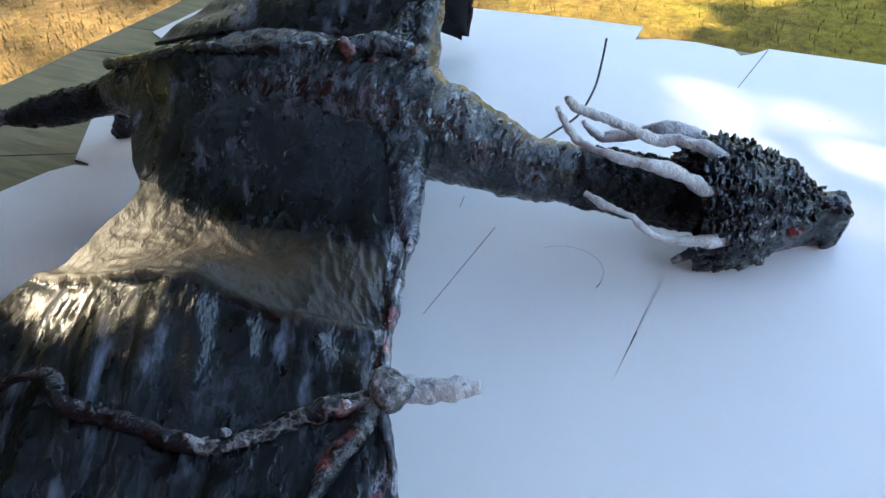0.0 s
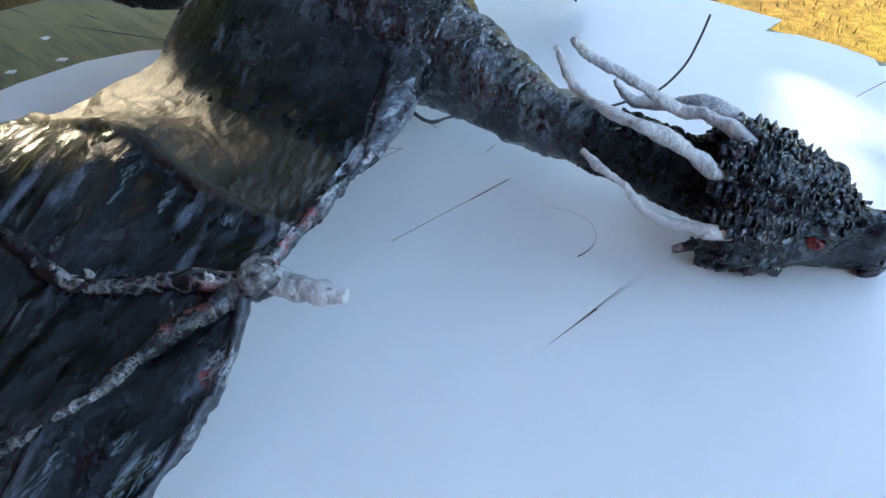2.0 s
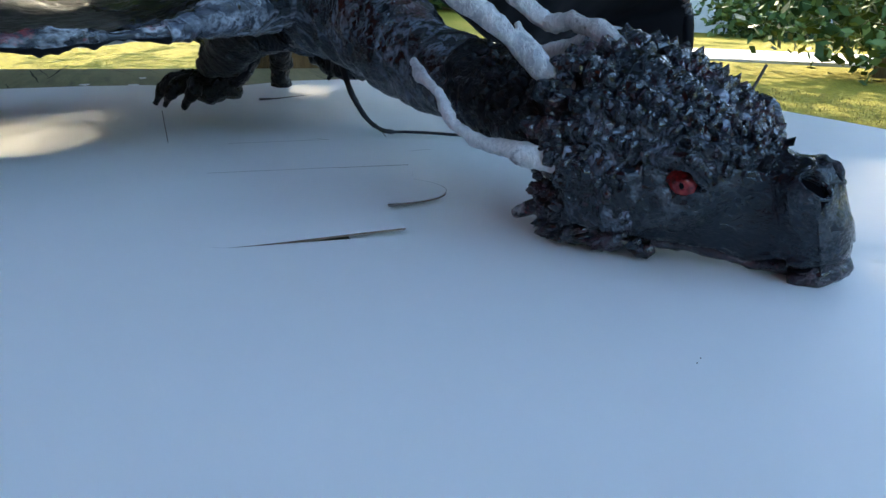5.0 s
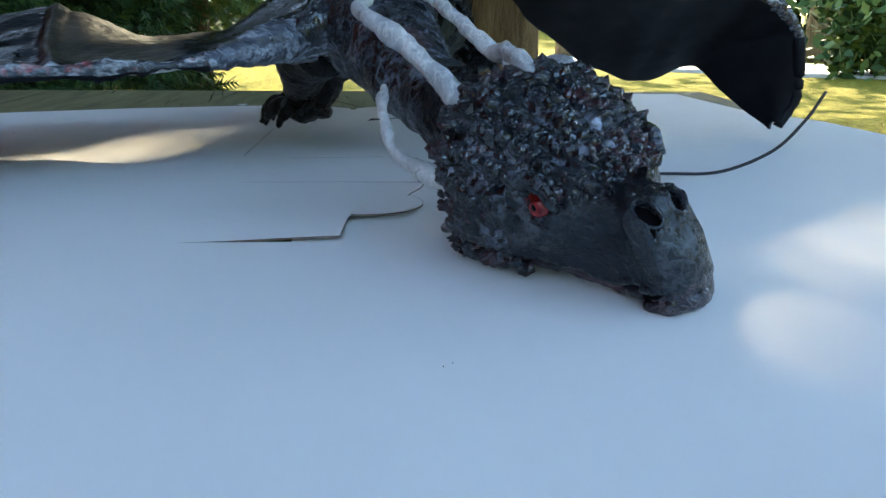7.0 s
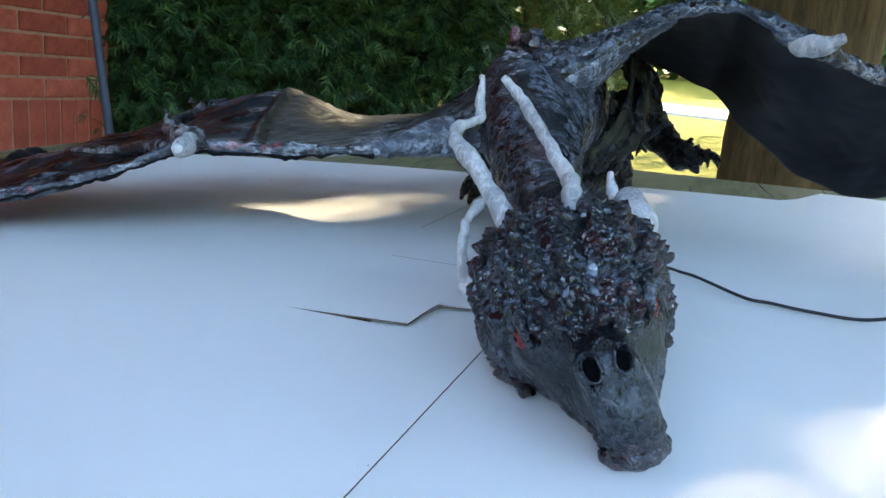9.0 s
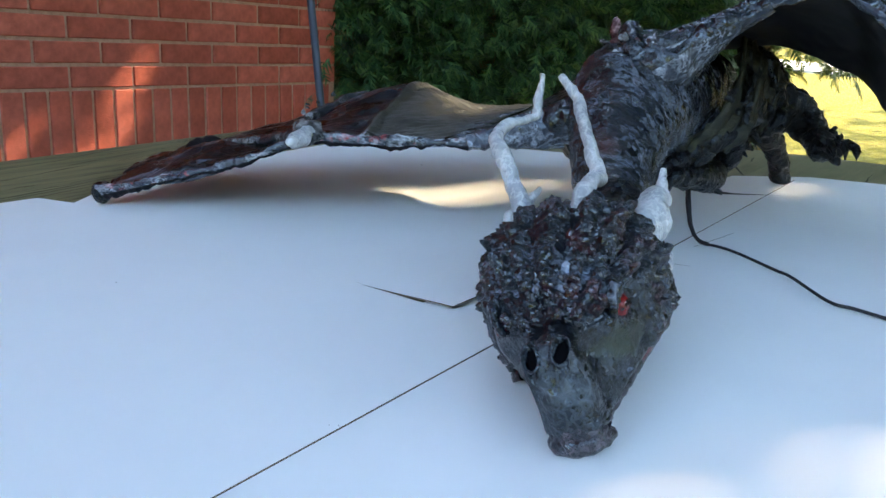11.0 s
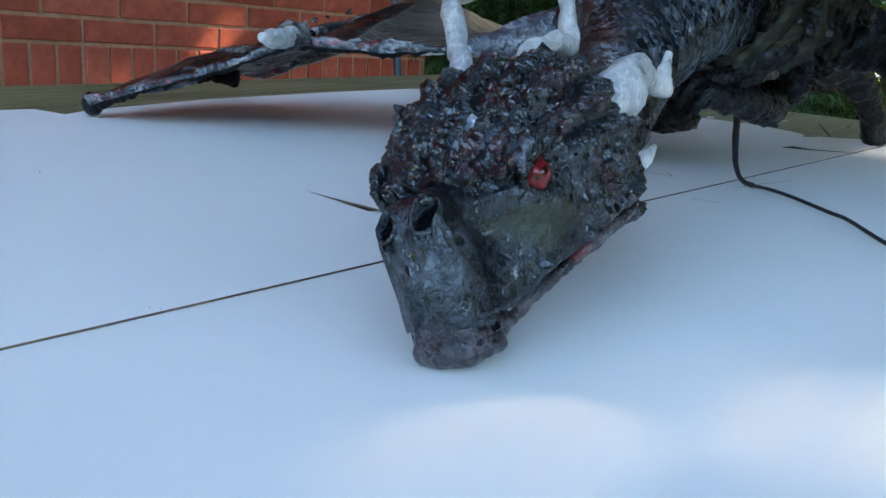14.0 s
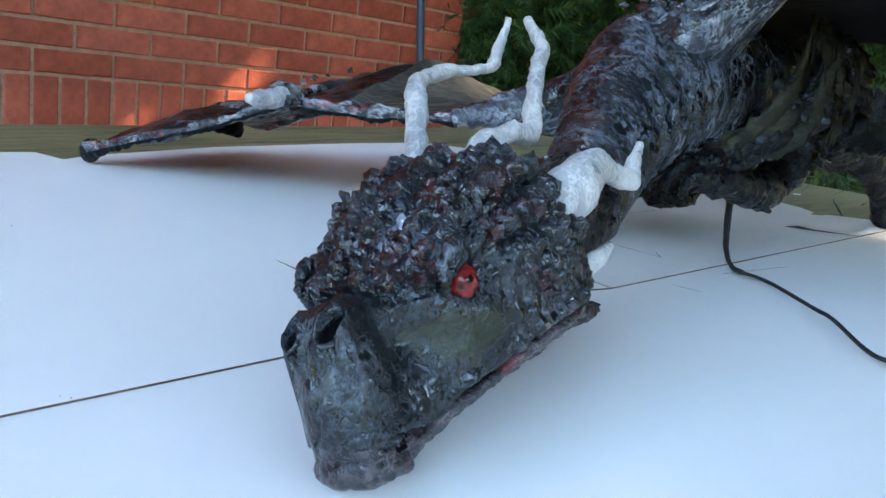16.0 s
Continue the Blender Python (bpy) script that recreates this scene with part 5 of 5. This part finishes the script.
def shade_tree():
    t = new("shade_tree")
    t.location = (-3.10, 0.40, 0)
    tagged(t, "large tree with thick brown trunk shading the table", "tree")
    m = Mesh()
    tube(m, [(0, 0, -0.1), (0.0, 0, 0.3), (0.02, 0, 1.2), (-0.02, -0.04, 2.2), (-0.15, -0.30, 3.2), (-0.25, -0.55, 4.6)], [0.36, 0.27, 0.245, 0.22, 0.18, 0.08], 0, 26, 70, 0.018, 5)
    m.build("trunk", BARK, t)
    r = random.Random(3)
    for k in range(9):
        a = k * 2 * math.pi / 9 + r.uniform(-0.3, 0.3)
        ln = r.uniform(1.8, 3.0)
        z = r.uniform(2.3, 3.6)
        if k in (1, 3):
            continue
        m = Mesh()
        tube(m, [(-0.1, -0.2, z), (math.cos(a) * ln * 0.4 - 0.1, math.sin(a) * ln * 0.4 - 0.2, z + 0.35), (math.cos(a) * ln - 0.1, math.sin(a) * ln - 0.2, z + r.uniform(0.5, 1.0))], [0.09, 0.06, 0.02], 0, 10, 16, 0.006, 8)
        m.build("limb", BARK, t)
    # crown, unseen: leaf sprays added between the sun and the table, with a few gaps where light comes through
    side = SUN_TO.cross(UPZ).normalized()
    above = side.cross(SUN_TO)
    hub = Vector((-0.3, -0.2, 0.75)) + SUN_TO * 4.9
    gaps = []
    for gx_, gy_, gr, op in GAPS:
        q = Vector((gx_, gy_, 0.75)) - Vector((-0.3, -0.2, 0.75))
        gaps.append((q.dot(side), q.dot(above), gr, op))
    # openings placed for sun flecks on the brick wall
    for fx, fz in ((-1.045, 0.765), (-1.075, 0.805), (-0.990, 0.745), (-1.00, 0.785), (-1.115, 0.885), (-1.40, 0.85), (-0.64, 0.69), (-0.53, 0.655), (-0.80, 0.60)):
        q = Vector((fx, -1.83, fz)) - Vector((-0.3, -0.2, 0.75))
        gaps.append((q.dot(side), q.dot(above), 0.004, 0.3))
    m = Mesh()
    cover = []

    def leaf(x, y, size):
        p = hub + side * x + above * y + SUN_TO * r.gauss(0, 0.35) - t.location
        if (p + t.location).z < 1.75:
            return
        d1 = (side * r.gauss(0, 1) + above * r.gauss(0, 1) + SUN_TO * r.gauss(0, 0.4)).normalized()
        d2 = SUN_TO.cross(d1).normalized()
        d2 = (d2 + SUN_TO * r.gauss(0, 0.3)).normalized()
        m.add([p - d1 * size, p + d2 * size * 0.62, p + d1 * size, p - d2 * size * 0.62], [(0, 1, 2, 3)], 0, False)
        if abs(x) < 1.2 and abs(y) < 1.2:
            cover.append((x, y, size * 0.5))

    def open_at(x, y, more=0.0):
        return any(math.hypot(x - gx_, y - gy_) < gr + more for gx_, gy_, gr, _ in gaps)

    for k in range(24000):
        rr = 3.1 * math.sqrt(r.random())
        a = r.uniform(0, 2 * math.pi)
        x, y = rr * math.cos(a) * 1.15, rr * math.sin(a) * 0.95
        size = r.uniform(0.07, 0.12)
        if rr + 0.5 * noise.noise(Vector((x, y, 1)) * 0.9) > 3.0:
            continue
        if y < -1.15 + 0.3 * noise.noise(Vector((x * 1.3, 2.0, 0))) and x > -1.15:
            continue
        if open_at(x, y, size * 0.72):
            continue
        if math.hypot(x, y) > 1.15 and noise.noise(Vector((x * 1.6, y * 1.6, 4.2))) > 0.62 and r.random() < 0.85:
            continue
        leaf(x, y, size)
    # close leafage over the table, thin sprays of small leaves added in the openings to dim their light
    grid = [(-1.0 + 0.03 * i, -1.0 + 0.03 * j) for i in range(68) for j in range(68)]
    near_c = np.array(cover)
    for x, y in grid:
        if open_at(x, y, 0.005):
            continue
        if not np.any(np.hypot(near_c[:, 0] - x, near_c[:, 1] - y) < near_c[:, 2]):
            leaf(x, y, 0.045)
    for gx_, gy_, gr, layers in gaps:
        rad = gr + 0.05
        for k in range(int(layers * math.pi * rad * rad / 0.0004)):
            a, q = r.uniform(0, 2 * math.pi), rad * math.sqrt(r.random())
            leaf(gx_ + q * math.cos(a), gy_ + q * math.sin(a), r.uniform(0.013, 0.022))
    # spreading boughs over the table, unseen, added to darken the sky above, with sky between the leaves
    for k in range(7600):
        rr, a = 2.9 * math.sqrt(r.random()), r.uniform(0, 2 * math.pi)
        x, y, z = -0.1 + rr * math.cos(a), 0.1 + rr * math.sin(a), r.uniform(3.3, 4.1)
        if x < -2.4 or noise.noise(Vector((x * 1.5, y * 1.5, 9.0))) + 0.35 * noise.noise(Vector((x * 4, y * 4, 2.0))) < -0.34:
            continue
        p = Vector((x, y, z)) - t.location
        d1 = Vector((r.gauss(0, 1), r.gauss(0, 1), r.gauss(0, 0.35))).normalized()
        d2 = UPZ.cross(d1).normalized()
        size = r.uniform(0.08, 0.14)
        m.add([p - d1 * size, p + d2 * size * 0.62, p + d1 * size, p - d2 * size * 0.62], [(0, 1, 2, 3)], 0, False)
    # outer boughs over the lawn, unseen, added against sky glare on the card, letting dapples through
    for k in range(4200):
        x, y, z = r.uniform(-4.4, 0.8), r.uniform(2.0, 4.9), r.uniform(3.3, 4.2)
        if noise.noise(Vector((x * 1.3, y * 1.3, 3.0))) + 0.4 * noise.noise(Vector((x * 4, y * 4, 6.0))) < -0.16:
            continue
        p = Vector((x, y, z)) - t.location
        d1 = Vector((r.gauss(0, 1), r.gauss(0, 1), r.gauss(0, 0.35))).normalized()
        d2 = UPZ.cross(d1).normalized()
        size = r.uniform(0.08, 0.14)
        m.add([p - d1 * size, p + d2 * size * 0.62, p + d1 * size, p - d2 * size * 0.62], [(0, 1, 2, 3)], 0, False)
    m.build("crown", LEAF, t)
    return t


# openings placed in the leaves, by where their light falls on the table: place, radius, layers of small leaves dimming
# it
GAPS = [(-0.235, -0.258, 0.036, 0.03), (-0.24, -0.315, 0.030, 0.1), (-0.195, -0.258, 0.036, 0.03), (-0.185, -0.298, 0.026, 0.15), (-0.14, -0.250, 0.028, 0.15), (-0.105, -0.236, 0.016, 0.3), (-0.3, -0.235, 0.038, 0.67),
        (-0.36, -0.225, 0.038, 0.77), (-0.44, -0.19, 0.038, 0.75), (-0.45, -0.06, 0.025, 0.8), (-0.5, -0.03, 0.03, 0.8), (-0.56, 0, 0.03, 0.8), (-0.62, 0.04, 0.03, 0.9),
        (-0.67, 0.09, 0.025, 1), (0.150, 0.212, 0.016, 0.6), (0.135, 0.23, 0.022, 0.55), (0.105, 0.262, 0.028, 0.38), (0.07, 0.292, 0.028, 0.38), (0.035, 0.326, 0.027, 0.38),
        (0, 0.37, 0.027, 0.38), (-0.05, 0.42, 0.027, 0.5), (-0.1, 0.445, 0.027, 0.5), (-0.155, 0.49, 0.027, 0.38), (0.055, 0.425, 0.024, 0.7), (0.112, 0.36, 0.024, 0.7),
        (0.15, 0.295, 0.02, 0.7), (0.135, 0.455, 0.02, 0.7)]
shade_tree()


def arborvitae(x, y, h, rad, seed, sprays, leaf_mat=None, low=0.05):
    """A dense evergreen: trunk and flat, hanging fans of scale leaves."""
    t = new("arborvitae")
    t.location = (x, y, 0)
    tagged(t, "dense dark green evergreen shrub of a hedge", "shrub", "evergreen hedge")
    r = random.Random(seed)
    m = Mesh()
    tube(m, [(0, 0, -0.05), (0.02, 0.01, h * 0.5), (0, 0, h * 0.95)], [0.07, 0.05, 0.01], 0, 10, 20, 0.006, 10)
    m.build("trunk", BARK, t)
    m = Mesh()
    for k in range(int(sprays * 2.2)):
        z = h * (low + (0.98 - low) * r.random() ** 0.9)
        rr = rad * (1 - 0.75 * max(0, z / h - 0.25)) * (0.72 + 0.36 * r.random() + 0.16 * noise.noise(Vector((x + z * 2, k * 0.001, y))))
        a = r.uniform(0, 2 * math.pi)
        out = Vector((math.cos(a), math.sin(a), 0))
        p = out * rr + Vector((0, 0, z))
        tang = Vector((-out.y, out.x, 0))
        d = (out * r.uniform(0.3, 1.0) + UPZ * r.uniform(-0.9, 0.5) + tang * r.uniform(-0.6, 0.6)).normalized()
        wv = d.cross((out + UPZ * r.uniform(-1, 1)).normalized())
        if wv.length < 0.1:
            wv = tang
        wv = wv.normalized()
        ln = r.uniform(0.065, 0.125)
        # a fan: a midrib with leaflets each side
        verts, faces = [], []
        n = 6
        for i in range(n):
            s = i / n
            q = p + d * ln * s
            wl = ln * 0.42 * (1 - s * 0.75) * r.uniform(0.8, 1.2)
            for sg in (-1, 1):
                o_ = len(verts)
                tip = q + d * ln * 0.32 + wv * sg * wl - UPZ * 0.010
                verts += [q, q + d * ln * 0.15, tip]
                faces.append((o_, o_ + 1, o_ + 2) if sg > 0 else (o_, o_ + 2, o_ + 1))
        o_ = len(verts)
        verts += [p - wv * 0.004, p + wv * 0.004, p + d * ln * 1.15]
        faces.append((o_, o_ + 1, o_ + 2))
        m.add(verts, faces, 0, False)
    m.build("crown", leaf_mat or THUJA, t)


for k, (x, y, h, rad, n) in enumerate(((-2.30, -2.35, 3.2, 0.62, 5200), (-2.82, -1.92, 2.7, 0.66, 5600), (-3.35, -1.48, 2.3, 0.58, 5000), (-3.4, -2.6, 3.6, 0.8, 3500), (-3.9, -1.9, 3.5, 0.75, 3500), (-2.7, -3.0, 3.4, 0.7, 3000))):
    arborvitae(x, y, h, rad, 20 + k, n)
# one hedge shrub beyond, its leaves coloured as if in sun
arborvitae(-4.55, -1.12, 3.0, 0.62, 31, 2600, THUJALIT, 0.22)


def far_tree(name, x, y, h, rad, seed, low=0.25, trunk=0.14, leaves=1500, label="", size=0.16):
    t = new(name)
    t.location = (x, y, 0)
    tagged(t, label, "tree" if "tree" in name else "shrub")
    r = random.Random(seed)
    m = Mesh()
    tube(m, [(0, 0, -0.1), (0.03, 0, h * 0.4), (0, 0.04, h * 0.9)], [trunk, trunk * 0.8, trunk * 0.25], 0, 12, 20, trunk * 0.08, 6)
    m.build("trunk", BARK, t)
    m = Mesh()
    cs = []
    for k in range(40):
        z = h * (low + (1 - low) * r.random())
        q = (z / h - low) / (1 - low)
        rr = rad * (0.55 + 0.45 * math.sin(math.pi * min(1, q * 0.85 + 0.15))) * math.sqrt(r.random())
        a = r.uniform(0, 2 * math.pi)
        cs.append((rr * math.cos(a), rr * math.sin(a), z))
    leaf_cloud(m, cs, rad * 0.5, leaves // 40, size, r, 0.7)
    m.build("crown", FARLEAF, t)


far_tree("garden_shrub", -7.6, 9.0, 2.6, 1.25, 41, 0.12, 0.10, 4200, "rounded dark green garden shrub on the lawn", 0.11)
far_tree("garden_shrub", -11.0, 7.0, 2.0, 0.75, 44, 0.08, 0.08, 3600, "upright dark green garden shrub by the drive", 0.10)
far_tree("garden_shrub", -16.6, 15.6, 1.7, 1.5, 45, 0.05, 0.08, 3000, "low dark green shrub before the pale house", 0.12)
far_tree("lawn_tree", -14.5, 7.9, 9.0, 3.2, 42, 0.42, 0.20, 2000, "slim-trunked tree standing on the far lawn")
far_tree("lawn_tree", -15.5, 3.4, 9.0, 3.0, 43, 0.40, 0.22, 2000, "slim-trunked tree standing on the far lawn")
r_ = random.Random(77)
for k in range(38):
    a = radians(96 + 156 * k / 37)
    d = r_.uniform(42, 56)
    far_tree("woodland_tree", d * math.cos(a), d * math.sin(a), r_.uniform(12, 17), r_.uniform(5.5, 7.5), 100 + k, 0.03, 0.32, 2600, "leafy woodland tree at the far edge of the lawn", 0.55)

# unseen trees behind the camera, added to close the horizon for light and reflections
for k in range(22):
    a = radians(-100 + 190 * k / 21)
    d = r_.uniform(24, 34)
    far_tree("woodland_tree", d * math.cos(a), d * math.sin(a), r_.uniform(7, 10), r_.uniform(3.0, 4.5), 300 + k, 0.03, 0.22, 1400, "leafy woodland tree at the far edge of the lawn", 0.40)

# a pale house far across the lawn
house = new("house")
house.location, house.rotation_euler = (-21.2, 17.6, 0), (0, 0, radians(40))
tagged(house, "pale single-storey house far across the lawn", "house")
m = Mesh()
box(m, -3, 3, -3, 3, -0.1, 2.7, 0)
m.build("wall", SIDING, house)
m = Mesh()
m.add([(-3.4, -3.5, 2.7), (3.4, -3.5, 2.7), (3.4, 3.5, 2.7), (-3.4, 3.5, 2.7), (-3.0, 0, 4.4), (3.0, 0, 4.4)], [(0, 1, 5, 4), (2, 3, 4, 5), (0, 4, 3), (1, 2, 5), (0, 3, 2, 1)], 0, False)
m.build("roof", ROOFM, house)
for x in (-1.6, 1.5):
    m = Mesh()
    box(m, x - 0.55, x + 0.55, -3.06, -2.98, 0.9, 2.1, 0)
    w = m.build("window", SIDING, house)
    m = Mesh()
    box(m, x - 0.47, x + 0.47, -3.08, -3.05, 0.98, 2.02, 0)
    m.build("pane", PANEM, w)

# leaning pole by the wall
pm = Mesh()
tube(pm, [(-1.135, -1.222, -0.05), (-1.136, -1.291, 0.60), (-1.137, -1.353, 1.15), (-1.138, -1.470, 2.2)], [0.011] * 4, 0, 12, 20)
tagged(pm.build("pole", POLEM), "slim blue-grey pole leaning beside the brick wall", "pole")

# ---- brick wall: mortar backing, then bricks ----
BL, BH, BD, JT = 0.2032, 0.0677, 0.09, 0.0095
wall = new("wall_brick")
wall.matrix_world = Matrix.Translation((-0.314, -1.832, 0.751)) @ Matrix.Rotation(radians(3.9), 4, "Z") @ Matrix.Rotation(radians(-2.35), 4, "Y")
tagged(wall, "red brick house wall with a soldier course and pale mortar", "wall", kind="structure")
# the wall's unseen length and height are added to block sky on this side
WX0, WX1, ZB, ZT = -7.5 * BL, 4.40, -0.78, 3.05
m = Mesh()
box(m, WX0 + 0.004, WX1, -0.30, -0.006, ZB, ZT, 0)
m.build("mortar", MORTAR, wall)


def brick_mesh(name, w, h):
    bm = bmesh.new()
    bmesh.ops.create_cube(bm, size=1.0)
    for v in bm.verts:
        v.co = Vector((v.co.x * (w - JT), v.co.y * BD, v.co.z * (h - JT)))
    bmesh.ops.bevel(bm, geom=bm.edges[:], offset=0.0025, segments=1, affect="EDGES")
    for v in bm.verts:
        v.co += Vector((noise.noise(v.co * 40), noise.noise(v.co * 40 + Vector((5, 0, 0))), noise.noise(v.co * 40 + Vector((0, 9, 0))))) * 0.0011
    me = bpy.data.meshes.new(name)
    bm.to_mesh(me)
    bm.free()
    me.materials.append(BRICK)
    return me


stretcher, half_brick, soldier = brick_mesh("brick", BL, BH), brick_mesh("brick", BL / 2, BH), brick_mesh("brick", BH, BL)
rest = Mesh()
rb = random.Random(9)


def lay(me, x, z, single):
    y = -BD / 2 + rb.uniform(-0.0015, 0.0015)
    if single:
        ob = new("brick", me)
        ob.parent = wall
        ob.location = (x, y, z)
        ob.rotation_euler = (rb.gauss(0, 0.003), rb.gauss(0, 0.004), rb.gauss(0, 0.004))
    else:
        rest.add([v.co + Vector((x, y, z)) for v in me.vertices], [tuple(p.vertices) for p in me.polygons], 0, False)


for c in range(-9, 45):
    z = (c + 0.5) * BH
    if c >= 0:
        off = 0.0 if c % 2 == 0 else BL / 2
    else:
        z -= BL
        off = 0.0 if c % 2 else BL / 2
    if z > ZT - 0.03:
        continue
    k0, k1 = math.ceil((WX0 - off) / BL), math.floor((WX1 - off) / BL)
    for k in range(k0, k1):
        x = off + (k + 0.5) * BL
        lay(stretcher, x, z, -0.1 < z < 0.75 and x < 0.45)
    if off + k0 * BL - WX0 > 0.06:
        lay(half_brick, off + k0 * BL - BL / 4, z, -0.1 < z < 0.75)
for k in range(math.ceil(WX0 / BH), math.floor(WX1 / BH)):
    lay(soldier, (k + 0.5) * BH, -BL / 2, k * BH < 0.45)
tagged(rest.build("brickwork", BRICK, wall), kind="stuff")

# grass blades on the nearer lawn
gb = Mesh()
rg = random.Random(8)
gv, gf = [], []
for k in range(26000):
    x, y = rg.uniform(-6.5, 2.4), 0.9 + 5.5 * rg.random() ** 1.4
    if noise.noise(Vector((x * 0.7, y * 0.7, 0))) < -0.25:
        continue
    h, a = rg.uniform(0.018, 0.042), rg.uniform(0, 6.28)
    z = 0.03 * noise.noise(Vector((x * 0.3, y * 0.3, 0))) - 0.005
    w = rg.uniform(0.002, 0.004)
    bx, by = math.cos(a) * h * 0.5, math.sin(a) * h * 0.5
    o_ = len(gv)
    gv += [(x - by / h * w * 2, y + bx / h * w * 2, z), (x + by / h * w * 2, y - bx / h * w * 2, z), (x + bx, y + by, z + h)]
    gf.append((o_, o_ + 1, o_ + 2))
gb.add(gv, gf, 0, False)
tagged(gb.build("grass", BLADE), "short sunlit yellow-green grass blades of the lawn", "grass", kind="stuff")
